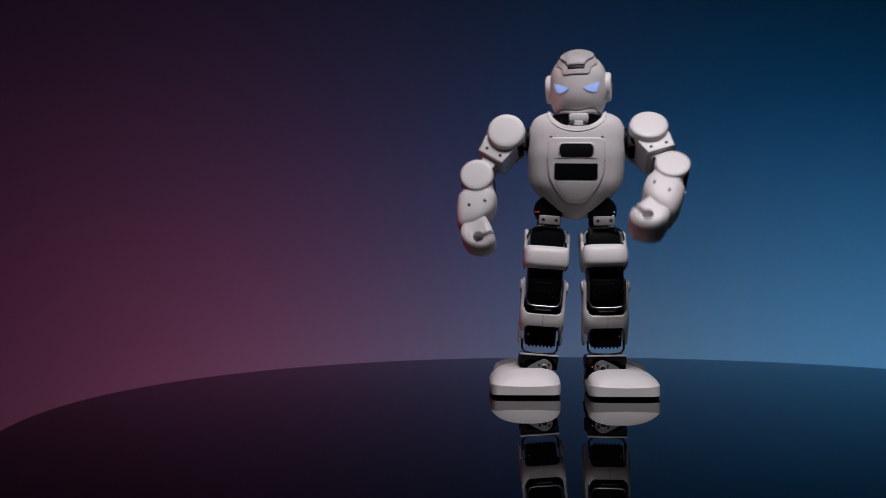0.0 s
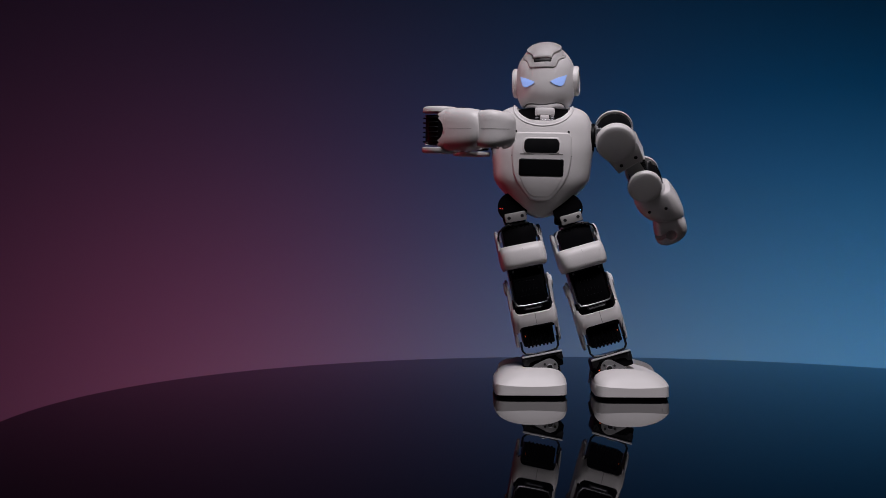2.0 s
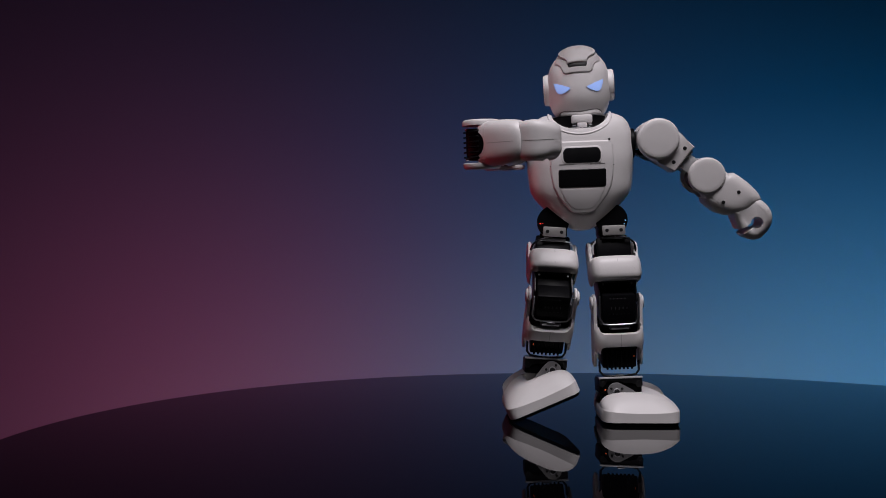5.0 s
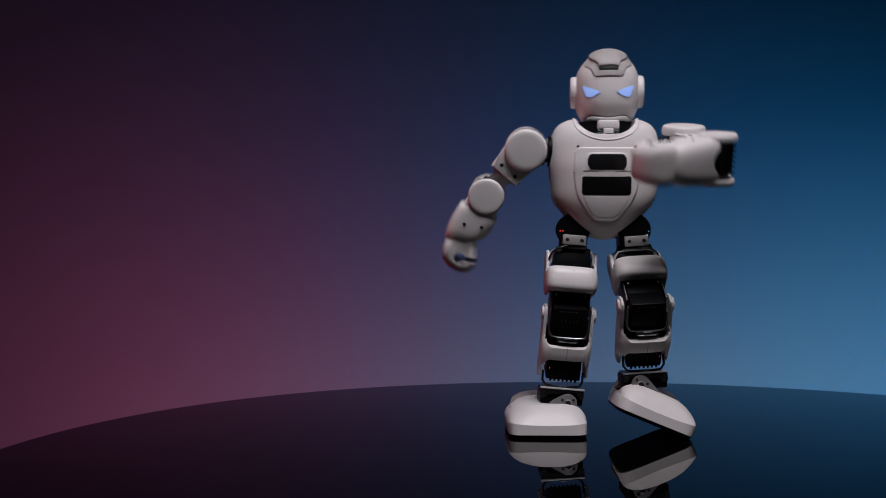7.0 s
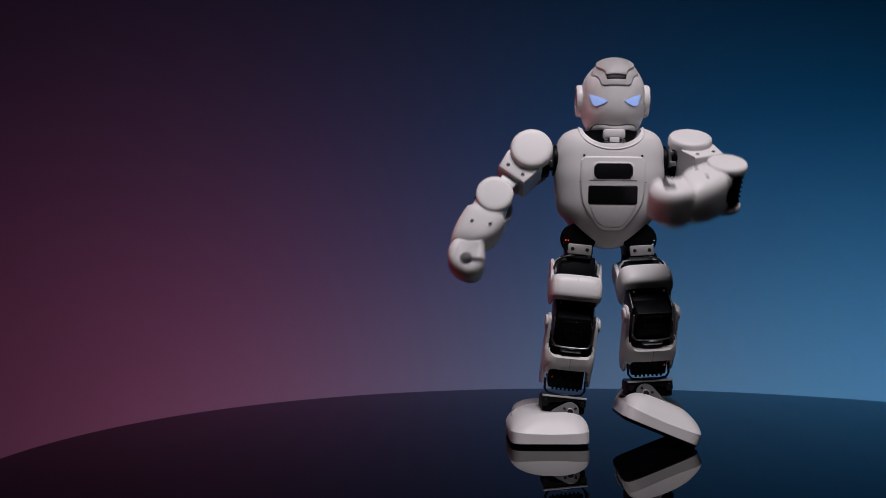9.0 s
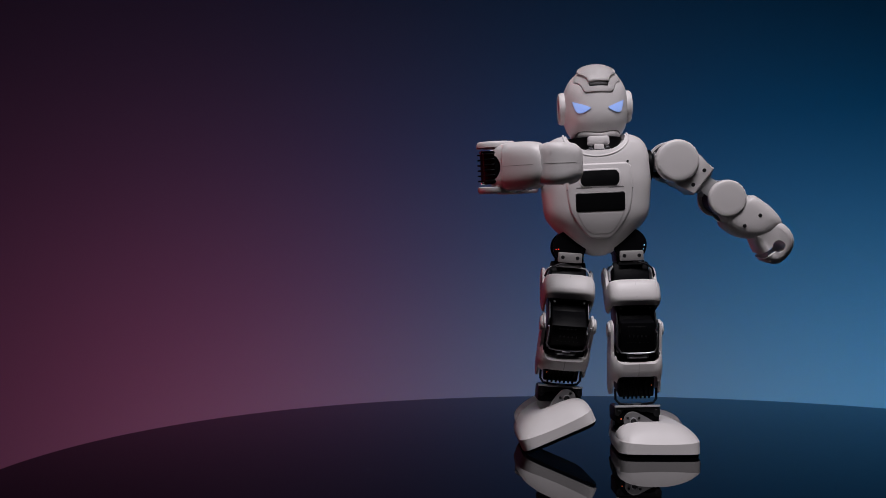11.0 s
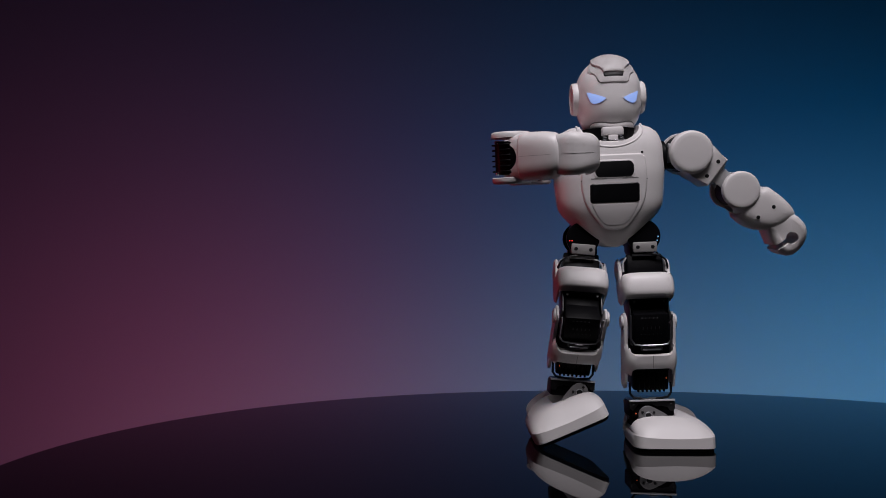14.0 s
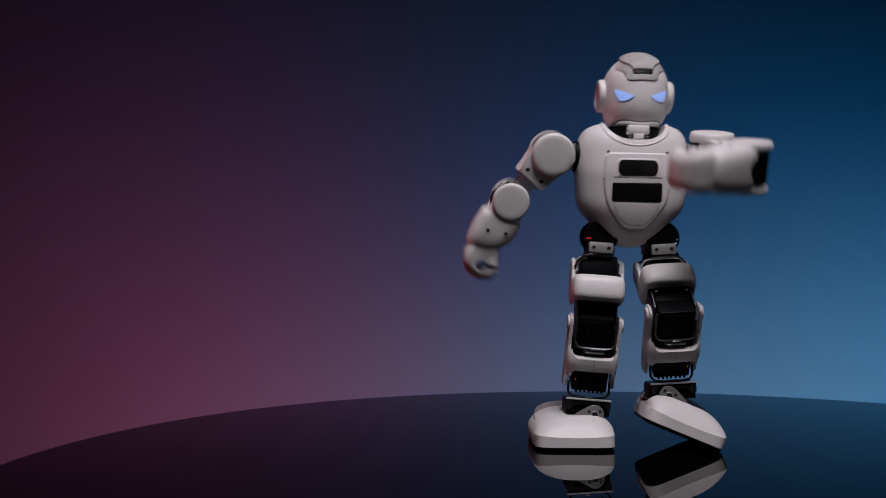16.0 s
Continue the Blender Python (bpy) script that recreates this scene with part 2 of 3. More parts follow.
def torso_half(z):
    heights = [0.0015, 0.0028, 0.006, 0.012, 0.024, 0.037, 0.0425, 0.049, 0.08, 0.108, 0.120, 0.127, 0.1305]
    keep = min(1.0, (z - 0.0005) / 0.007, (0.132 - z) / 0.007)
    w = np.interp(z + np.linspace(-0.003, 0.003, 7) * keep, heights, [0.006, 0.0105, 0.0175, 0.0250, 0.0385, 0.0510, 0.0542, 0.0562, 0.0590, 0.0580, 0.0545, 0.0490, 0.040])
    d = np.interp(z + np.linspace(-0.007, 0.007, 9) * keep, heights, [0.016, 0.0180, 0.0215, 0.0255, 0.030, 0.0345, 0.0355, 0.0368, 0.040, 0.037, 0.033, 0.028, 0.020])
    return float(w.mean()), float(d.mean())


def torso_front(x, z):
    w, d = torso_half(z)
    return -d * max(0.0, 1 - abs(x / w) ** 2.7) ** (1 / 2.7) if abs(x) < w else 0.0


def make_torso():
    zs = np.concatenate([np.linspace(0.0015, 0.06, 32), np.linspace(0.064, 0.112, 14), np.linspace(0.114, 0.1305, 10)])
    torso = part("torso", loft([(float(z), 0, 0, *torso_half(z), 2.7) for z in zs], 72), WHITE, robot, "white plastic chest shell")
    # neck opening
    neck = lathe([(0, -0.0215)] + [(0.0310 * math.cos(a), 0.0215 * math.sin(a)) for a in np.linspace(-1.45, 1.45, 16)] + [(0, 0.0215)], 40, "Z", 0, 0, 0)
    cut(torso, moved(neck, pose(0, -0.018, 0.129) @ Matrix.Diagonal((1, 1.15, 1, 1))))
    part("neck_recess", moved(lathe([(0, -0.022), (0.018, -0.0195), (0.0275, -0.009), (0.0300, -0.0005), (0.0300, 0.0005), (0, 0.0005)], 40, "Z"), pose(0, -0.002, 0.1275) @ Matrix.Diagonal((1, 0.75, 1, 1))), BLACK, torso, "black hollow below the head")
    part("neck_plate", box(0.040, 0.010, 0.0011, 0, -0.0265, 0.1132, 0.0003), CHROME, torso, "bright metal plate")
    part("neck_block", box(0.0228, 0.016, 0.0095, 0.002, -0.0218, 0.1232, 0.0022), WHITE, torso, "white neck bracket")
    for s in SIDES:
        part("neck_hinge", merge(cylinder(0.0014, 0.0045, "X", 0.002 + s * 0.0088, -0.0292, 0.1155, 12), box(0.0012, 0.004, 0.005, 0.002 + s * 0.0058, -0.028, 0.1160, 0.0003, 1)), GUN, torso, "small metal hinge pin")
    part("hinge_leaf", box(0.0105, 0.004, 0.0052, 0.002, -0.0282, 0.1163, 0.0008), WHITE, torso, "small white hinge leaf")
    for s in SIDES:
        part("collar_stud", lathe([(0, 0.0012), (0.0010, 0.0009), (0.0014, 0), (0.0012, -0.0015), (0, -0.0015)], 14, "Y", s * 0.0052, -0.0335, 0.1102), WHITE, torso, "small white moulded stud")
    part("collar_hollow", box(0.034, 0.004, 0.0085, 0, -0.0300, 0.1085, 0.0018), WHITE, torso, "white hollow below the neck plate")
    # ridge round the neck opening
    ridge = []
    for a in np.linspace(-0.12, math.pi + 0.12, 33):
        x, z = 0.0340 * math.cos(a), 0.1285 - 0.0228 * math.sin(a)
        ridge.append((x, torso_front(x, z) + 0.0006, z))
    part("collar", tube(ridge, 0.0013, 12), WHITE, torso, "raised white collar")
    # shield on the chest
    shield = [(0.0195, 0.003), (0.0202, 0.0080), (0.0225, 0.0135), (0.0285, 0.0188), (0.039, 0.0266), (0.049, 0.0313), (0.061, 0.0338), (0.072, 0.0346), (0.094, 0.0335), (0.0965, 0.031), (0.098, 0.027)]
    part("chest_shield", patch(torso_front, smooth_rows(shield, 110), 0.0014, 56, 0.004, 0.0013), WHITE, torso, "raised white shield panel")
    inner = [(0.0232, 0.003), (0.0242, 0.0085), (0.0275, 0.0145), (0.0340, 0.0195), (0.043, 0.0240), (0.0472, 0.0256)]
    part("belly_plate", patch(lambda x, z: torso_front(x, z) - 0.0007, smooth_rows(inner, 44), 0.0009, 36, 0.003, 0.0012), WHITE, torso, "smooth white lower plate")

    def rounded(zc, hh, hw, r, steps=16):
        rows = []
        for z in np.linspace(-hh, hh, steps):
            k = max(0.0, abs(z) - (hh - r))
            rows.append((zc + float(z), hw - r + math.sqrt(max(0.0, r * r - k * k))))
        return [(z, -w, w) for z, w in rows]
    lift = lambda x, z: torso_front(x, z) - 0.0010
    part("window_rim", patch(lift, rounded(0.0823, 0.0106, 0.0232, 0.008), 0.0008, 24, 0.003, 0.001), WHITE, torso)
    part("upper_window", patch(lift, rounded(0.0823, 0.0089, 0.0212, 0.0070), 0.0013, 24, 0.003, 0.0006), DISPLAY, torso, "black rounded sensor window")
    part("lower_window", patch(lift, rounded(0.0577, 0.0104, 0.0263, 0.0030), 0.0012, 24, 0.003, 0.0006), DISPLAY, torso, "black rectangular display window")
    part("chest_seam", patch(lift, [(z, -0.0345, 0.0345) for z in (0.0708, 0.0711, 0.0714, 0.0717)], 0.0003, 24, 0.002, 0), SEAM_MOUTH, torso, "fine panel seam")
    for s in SIDES:
        part("chest_screw", cylinder(0.00135, 0.002, "Y", s * 0.030, torso_front(0.030, 0.099) + 0.0006, 0.099, 14, 0.0002), SCREW_SLOT, torso, "small dark screw hole")
        part("vent_bar", patch(lift, [(z, *sorted((s * 0.0085, s * 0.0245))) for z in (0.0722, 0.0725, 0.0729, 0.0732)], 0.0006, 12, 0.002, 0), SEAM_MOUTH, torso, "thin moulded bar")
        # hip servo, two black discs and a body
        x = s * 0.030
        body = merge(box(0.026, 0.034, 0.034, x, 0.0, 0.010, 0.003), cylinder(0.0175, 0.006, "Y", x + s * 0.002, -0.0165, 0.012, 36), cylinder(0.0175, 0.006, "Y", x + s * 0.002, 0.018, 0.012, 36))
        part("hip_servo", body, BLACK, torso, "black round hip servo")
        if s < 0:
            for dx in (0, 0.0028):
                part("indicator_light", cylinder(0.0006, 0.001, "Y", -0.0465 + dx, -0.0196, 0.0100, 10, 0.0002), LED, torso, "tiny red indicator light")
        else:
            for dx, dz in ((0, 0), (0.0012, 0.0040)):
                part("indicator_light", cylinder(0.0006, 0.001, "Y", 0.0455 + dx, -0.0196, 0.0070 + dz, 10, 0.0002), BLUE_LED, torso, "tiny blue indicator light")
        part("shoulder_mount", merge(cylinder(0.017, 0.006, "X", s * 0.0575, 0.0, SHOULDER_Z - 0.003, 28), cylinder(0.011, 0.010, "X", s * 0.060, 0, SHOULDER_Z - 0.003, 28)), BLACK, torso, "black shoulder mount")
        part("mount_bracket", merge(box(0.0030, 0.010, 0.020, s * 0.0625, -0.013, SHOULDER_Z - 0.001, 0.0006), box(0.007, 0.002, 0.005, s * 0.0655, -0.0175, SHOULDER_Z + 0.004, 0.0005), box(0.007, 0.002, 0.005, s * 0.0655, -0.0175, SHOULDER_Z - 0.007, 0.0005)), METAL, torso, "bright metal shoulder bracket")
        part("side_edge", tube([(s * (torso_half(z)[0] - 0.001), -0.004, z) for z in np.linspace(0.044, 0.115, 14)], 0.0016, 8), WHITE, torso, "moulded side edge")
    return torso


HEAD_Z, HRX, HRY, HRZ, HRL = 0.1680, 0.0350, 0.0385, 0.0388, 0.0435


def head_front(x, z):
    """The y of the head's front, in the head's own space."""
    e, h = (2.15, HRZ) if z > 0 else (3.0, HRL)
    r = max(0.0, 1 - abs(z / h) ** e) ** (1 / e)
    return -HRY * r * max(0.0, 1 - abs(x / (HRX * r + 1e-9)) ** 2.15) ** (1 / 2.15)


def head_plate(keys, steps, lift, n=30):
    """A plate that follows the head over its brow: keys of (degrees up from the front, half width)."""
    bm = bmesh.new()
    ups = np.linspace(keys[0][0], keys[-1][0], steps)
    wide = np.interp(ups, [k[0] for k in keys], [k[1] for k in keys])
    for _ in range(2):
        wide[1:-1] = 0.25 * wide[:-2] + 0.5 * wide[1:-1] + 0.25 * wide[2:]
    grid = []
    for i, (up, w) in enumerate(zip(ups, wide)):
        row = []
        for k in range(n + 1):
            x = (2 * k / n - 1) * float(w)
            e = min((1 - abs(2 * k / n - 1)) * w / 0.0009, i / 1.3, (steps - 1 - i) / 2.5, 1.0)
            f = 1 + (lift * e ** 0.5 - 0.0006) / HRZ
            r = max(0.0, 1 - abs(x / HRX) ** 2.15) ** (1 / 2.15)
            c, sn = math.cos(radians(up)), math.sin(radians(up))
            row.append(bm.verts.new((x * (1 + 0.3 * (f - 1)), -HRY * r * f * math.copysign(abs(c) ** 0.93, c), HRZ * r * f * abs(sn) ** 0.93)))
        grid.append(row)
    for a, b in zip(grid, grid[1:]):
        for k in range(n):
            bm.faces.new((a[k], a[k + 1], b[k + 1], b[k]))
    bmesh.ops.solidify(bm, geom=bm.faces[:], thickness=0.002)
    return bm


def make_head():
    secs = []
    for a in np.linspace(-math.pi / 2 + 0.05, math.pi / 2 - 0.05, 41):
        s, c = math.sin(a), math.cos(a)
        e, h = (2.15, HRZ) if s > 0 else (3.0, HRL)
        k = abs(c) ** (2 / e)
        secs.append((h * math.copysign(abs(s) ** (2 / e), s), 0, 0, HRX * k, HRY * k, 2.15))
    head = part("head", loft(secs, 64), WHITE, robot, "smooth white plastic robot head")
    # forehead crest in two tiers; a near-black plate paints the shade in the slot between them
    low = [(4.5, 0.0105), (5.3, 0.0135), (7.0, 0.0155), (11, 0.0170), (18, 0.0182), (25, 0.0205), (32, 0.0240), (38, 0.0256), (48, 0.0258), (66, 0.0228)]
    part("brow_plate", head_plate(low, 60, 0.0020), WHITE, head, "raised brow plate")
    part("crest_slot_shade", head_plate([(13.0, 0.0084), (13.8, 0.0104), (24.5, 0.0112)], 10, 0.0027), SCREW_SLOT, head, "slot below the crest, its shade painted dark")
    high = [(19.5, 0.0106), (23, 0.0112), (28, 0.0122), (34, 0.0150), (41, 0.0188), (48, 0.0204), (58, 0.0210), (78, 0.0196), (96, 0.0155), (108, 0.0100)]
    part("crest", head_plate(high, 60, 0.0048), WHITE, head, "white crest on the forehead")
    # jaw with a waved upper edge
    bm = bmesh.new()
    grid = []
    n = 36
    for i in range(12):
        row = []
        for k in range(n + 1):
            u = 2 * k / n - 1
            top = -0.0360 - 0.0015 * math.cos(u * math.pi * 1.8) - 0.0055 * abs(u) ** 3
            z = top + (-0.0495 - top) * i / 11
            a = radians(88) * u
            r = (1 - abs(top / HRL) ** 3) ** (1 / 3) * (1 - 0.42 * (i / 11) ** 2.2)
            lift = (0.0017 * min(1, 0.45 + i / 3)) * (1 - 0.5 * abs(u) ** 6)
            row.append(bm.verts.new(((HRX * r + lift) * math.sin(a), -(HRY * r + lift) * math.cos(a), z)))
        grid.append(row)
    for a, b in zip(grid, grid[1:]):
        for k in range(n):
            bm.faces.new((a[k], a[k + 1], b[k + 1], b[k]))
    edge = grid[0]
    back = [bm.verts.new((v.co.x, v.co.y + 0.004, v.co.z + 0.0004)) for v in edge]
    for k in range(n):
        bm.faces.new((edge[k], edge[k + 1], back[k + 1], back[k]))
    # dark bar along the jaw's edge, painted shade of the face above it
    shade_line = [v.co + Vector((0, -0.0003, 0.0004)) for v in edge]
    part("jaw", bm, WHITE, head, "white jaw plate with a frowning edge")
    part("mouth_shade", tube(shade_line, 0.00055, 8), SEAM_MOUTH, head, "frowning mouth line, shade under the face painted dark")
    for s in SIDES:
        # slanted eye: outer top, inner, bottom, outer bottom
        rim = [(0.0272, -0.0030), (0.0180, -0.0078), (0.0090, -0.0124), (0.0110, -0.0142), (0.0145, -0.0160), (0.0185, -0.0170), (0.0215, -0.0167), (0.0240, -0.0142), (0.0258, -0.0090)]
        rim = [Vector((s * x, z)) for x, z in rim]

        def eye_mesh(grow, lift):
            bm = bmesh.new()
            mid = sum(rim, Vector((0, 0))) / len(rim)
            g = []
            for f in (0.0, 0.35, 0.7, 1.0):
                ps = [mid + (c - mid) * grow * f for c in rim] if f else [mid]
                g.append([bm.verts.new((p.x, head_front(p.x, p.y) - lift, p.y)) for p in ps])
            for a, b in zip(g, g[1:]):
                for k in range(len(b)):
                    j = (k + 1) % len(b)
                    bm.faces.new(list(dict.fromkeys((a[k % len(a)], a[j % len(a)], b[j], b[k]))))
            bmesh.ops.solidify(bm, geom=bm.faces[:], thickness=0.0008)
            return bm
        part("eye_rim", eye_mesh(1.09, 0.0005), WHITE, head, "thin pale eye surround")
        part("eye", eye_mesh(1.0, 0.0009), EYE, head, "glowing pale blue eye")
        ear = part("ear", lathe([(0, -0.010), (0.0172, -0.010), (0.0178, -0.002), (0.0176, 0.003), (0.0164, 0.0048), (0.0135, 0.0052), (0.0125, 0.0040), (0, 0.0036)], 40, "X"), WHITE, head, "round white ear cap")
        ear.matrix_basis = pose(s * 0.0345, 0.004, -0.003, 0, 0, 0 if s > 0 else 180)
    return head


def disc(r, t, y, face):
    """A pillow-shaped round cap: its dome towards face (-1: -y, 1: +y)."""
    prof = [(0, 0), (r - 0.0006, 0), (r, 0.0006), (r, t * 0.36), (r * 0.990, t * 0.60), (r * 0.970, t * 0.78), (r * 0.935, t * 0.90), (r * 0.87, t * 0.965), (r * 0.7, t * 0.992), (0, t)]
    bm = lathe(prof, 48, "Y")
    if face > 0:
        moved(bm, Matrix.Rotation(math.pi, 4, "Z"))
    bmesh.ops.translate(bm, vec=(0, y, 0), verts=bm.verts[:])
    return bm


def servo_teeth(parent, w, d, h, m, count=6):
    """Small cooling teeth along the upper front edge of a servo's body."""
    for k in range(count):
        x = ((k + 0.5) / count - 0.5) * w * 0.84
        part("servo_tooth", box(w / count * 0.40, 0.004, 0.004, x, -d / 2 + 0.0010, h / 2 - 0.0006, 0.0005, 1), BLACK, parent, m=m)


def make_shoulder(s):
    sh = part("shoulder_servo", merge(box(0.018, 0.030, 0.026, s * -0.012, 0.002, -0.004, 0.003), cylinder(0.0205, 0.032, "Y", 0, 0.004, 0, 36)), BLACK, robot, "black shoulder servo")
    part("servo_arm", merge(box(0.003, 0.030, 0.014, s * -0.0195, 0, 0.001, 0.0008), box(0.010, 0.002, 0.010, s * -0.016, -0.015, 0.002, 0.0006), box(0.010, 0.002, 0.010, s * -0.016, 0.015, 0.002, 0.0006)), METAL, sh, "metal servo bracket")
    part("axle", cylinder(0.004, 0.012, "X", s * -0.022, 0, 0.0, 18), CHROME, sh, "bright axle")
    return sh


def make_upper_arm(s):
    """Hangs down from the shoulder's axis; its outer side is s * x."""
    arm = part("upper_arm", disc(0.0229, 0.0105, -0.0165, -1), WHITE, robot, "white upper arm with round caps")
    part("rear_cap", disc(0.0229, 0.0055, 0.0220, 1), WHITE, arm)
    # block below the cap, two cheeks and a floor
    blk = slab([(-0.0175, -0.0365), (0.0175, -0.0365), (0.0180, -0.016), (0.0205, -0.008), (0.0110, -0.014), (-0.0110, -0.014), (-0.0205, -0.008), (-0.0180, -0.016)], 0.040, 0.0016)
    part("arm_block", blk, WHITE, arm, "white arm block")
    part("arm_servo", box(0.030, 0.026, 0.022, s * -0.002, 0, -0.004, 0.003), BLACK, arm, "black arm servo")
    for k in (-1, 1):
        for y in (-1, 1):
            part("arm_screw", cylinder(0.0021, 0.002, "Y", k * 0.0095, y * 0.0194, -0.0290, 14, 0.0002), SCREW_SLOT, arm, "dark screw recess")
    part("elbow_bracket", merge(box(0.026, 0.026, 0.002, 0, 0, -0.0385, 0.0006), box(0.018, 0.002, 0.014, 0, -0.0130, -0.0445, 0.0006), box(0.018, 0.002, 0.014, 0, 0.0130, -0.0445, 0.0006), box(0.004, 0.020, 0.006, -0.006, 0, -0.041, 0.0006)), WIRE, arm, "metal elbow bracket")
    return arm


def make_forearm(s):
    """Hangs down from the elbow's axis; the hand hooks inwards."""
    fore = part("forearm", disc(0.0200, 0.0068, -0.0195, -1), WHITE, robot, "white forearm with round elbow caps")
    part("rear_cap", disc(0.0200, 0.0068, 0.0195, 1), WHITE, fore)
    part("elbow_servo", merge(cylinder(0.0165, 0.033, "Y", 0, 0, 0, 32), box(0.030, 0.033, 0.022, s * 0.003, 0, -0.006, 0.002)), BLACK, fore, "black ribbed elbow servo")
    for k in range(6):
        part("servo_rib", box(0.003, 0.0016, 0.012, s * 0.0182, (k - 2.5) * 0.0053, -0.003, 0.0005, 1), BLACK, fore)
        part("servo_tooth", box(0.012, 0.0016, 0.003, s * 0.004, (k - 2.5) * 0.0053, 0.0156, 0.0005, 1), BLACK, fore)
    for y in (-1, 1):
        part("axle", cylinder(0.0035, 0.003, "Y", s * 0.012, y * 0.0155, 0.0085, 16), CHROME, fore, "bright servo screw")
    secs = []
    for z, o, a, b, e in [(-0.0632, 0.0195, 0.0045, 0.0090, 2.4), (-0.0622, 0.0172, 0.0078, 0.0140, 2.6), (-0.0600, 0.0145, 0.0112, 0.0176, 2.8), (-0.0565, 0.0112, 0.0155, 0.0202, 3.0), (-0.0520, 0.0084, 0.0188, 0.0220, 3.2), (-0.0465, 0.0058, 0.0215, 0.0231, 3.4),
                          (-0.0400, 0.0042, 0.0231, 0.0236, 3.6), (-0.0340, 0.0030, 0.0236, 0.0238, 3.8), (-0.0260, 0.0020, 0.0234, 0.0239, 4.0), (-0.0205, 0.0014, 0.0228, 0.0238, 4.0), (-0.0192, 0.0010, 0.0215, 0.0237, 4.0), (-0.0175, 0.0005, 0.0192, 0.0236, 4.0), (-0.0065, 0.0, 0.0180, 0.0236, 4.5), (-0.0055, 0.0, 0.0172, 0.0230, 4.5)]:
        secs.append((z, s * o, 0, a, b, e))
    sleeve = part("sleeve", loft(secs[::-1], 56), WHITE, fore, "white forearm sleeve with screw recesses")
    # scooped openings where the servo sits
    cut(sleeve, cylinder(0.0178, 0.040, "Y", 0, 0, -0.002, 40, 0.0002), cylinder(0.0130, 0.06, "X", 0, 0, -0.003, 40, 0.0002))
    for k in (-1, 1):
        for y in (-1, 1):
            part("sleeve_screw", cylinder(0.0020, 0.002, "Y", k * 0.0095 + s * 0.001, y * 0.0230, -0.0350 - k * s * 0.002, 14, 0.0002), SCREW_SLOT, fore, "dark screw recess")
    part("sleeve_seam", tube([(s * (o + a - 0.00005), 0, z) for z, o, a in ((-0.0565, 0.0112, 0.0155), (-0.0520, 0.0084, 0.0188), (-0.0465, 0.0058, 0.0215), (-0.0400, 0.0042, 0.0231), (-0.0340, 0.0030, 0.0236), (-0.0260, 0.0020, 0.0234), (-0.0210, 0.0014, 0.0228))], 0.00016, 6), SEAM_MOUTH, fore, "fine moulding seam")
    # hooked hand, rounded off towards both faces
    hx, hz, hr = 0.0014, -0.0757, 0.0066
    out = [(0.0185, -0.0545), (0.0222, -0.0610), (0.0232, -0.0660), (0.0230, -0.0720), (0.0214, -0.0785), (0.0180, -0.0845), (0.0125, -0.0893), (0.0060, -0.0920), (-0.0020, -0.0930), (-0.0095, -0.0915), (-0.0152, -0.0865), (-0.0180, -0.0800), (-0.0180, -0.0740), (-0.0162, -0.0680), (-0.0132, -0.0600), (-0.0105, -0.0540), (-0.0080, -0.0490)]
    out = [(s * x, z) for x, z in out]
    hand = rounded_slab(out, [(y * q, i) for q, ring in ((-1, ((0.0207, 0.0075), (0.0204, 0.0052), (0.0194, 0.0030), (0.0172, 0.0011), (0.0135, 0.0001), (0.0090, 0))), (1, ((0.0090, 0), (0.0135, 0.0001), (0.0172, 0.0011), (0.0194, 0.0030), (0.0204, 0.0052), (0.0207, 0.0075)))) for y, i in ring], s)
    for v in hand.verts:
        v.co.y *= 1 - 0.40 * max(0.0, (-v.co.z - 0.074) / 0.021) ** 2 - 0.07 * math.exp(-((v.co.z + 0.060) / 0.005) ** 2)
    grip = part("hand", hand, WHITE, fore, "white hooked gripper hand")
    cut(grip, cylinder(hr, 0.06, "Y", s * hx, 0, hz, 28, 0.0001), moved(box(0.024, 0.06, 0.0058, 0, 0, 0, 0), pose(s * (hx - 0.0120), 0, hz + 0.0028, 0, s * 12, 0)))
    part("hand_seam", tube([(s * 0.0233, 0, -0.0660), (s * 0.0231, 0, -0.0720), (s * 0.0215, 0, -0.0785), (s * 0.0181, 0, -0.0846), (s * 0.0126, 0, -0.0894), (s * 0.0061, 0, -0.0921)], 0.00014, 6), SEAM_MOUTH, fore, "fine moulding seam")
    return fore


def make_hip_bracket(s):
    """Below the hip's roll axis."""
    hip = part("hip_bracket", box(0.0255, 0.003, 0.0110, 0, -0.0205, -0.0085, 0.0014), BRACKET, robot, "grey metal hip bracket")
    part("bracket_floor", box(0.026, 0.038, 0.0022, 0, 0, -0.0165, 0.0006), METAL, hip)
    part("rear_plate", box(0.024, 0.003, 0.010, 0, 0.0200, -0.0105, 0.0012), METAL, hip)
    for k in (-1, 1):
        part("bracket_screw", cylinder(0.0020, 0.002, "Y", k * 0.0078, -0.0214, -0.0085, 14, 0.0003), GUN, hip, "dark bracket screw")
    cable = [(s * 0.002, -0.0190, -0.0150), (s * 0.010, -0.0198, -0.0158), (s * 0.017, -0.0190, -0.0185), (s * 0.0222, -0.0165, -0.0225), (s * 0.0245, -0.0125, -0.0285), (s * 0.0248, -0.0080, -0.0360)]
    part("cable", tube(cable, 0.0011, 8), GUN, hip, "thin grey servo cable")
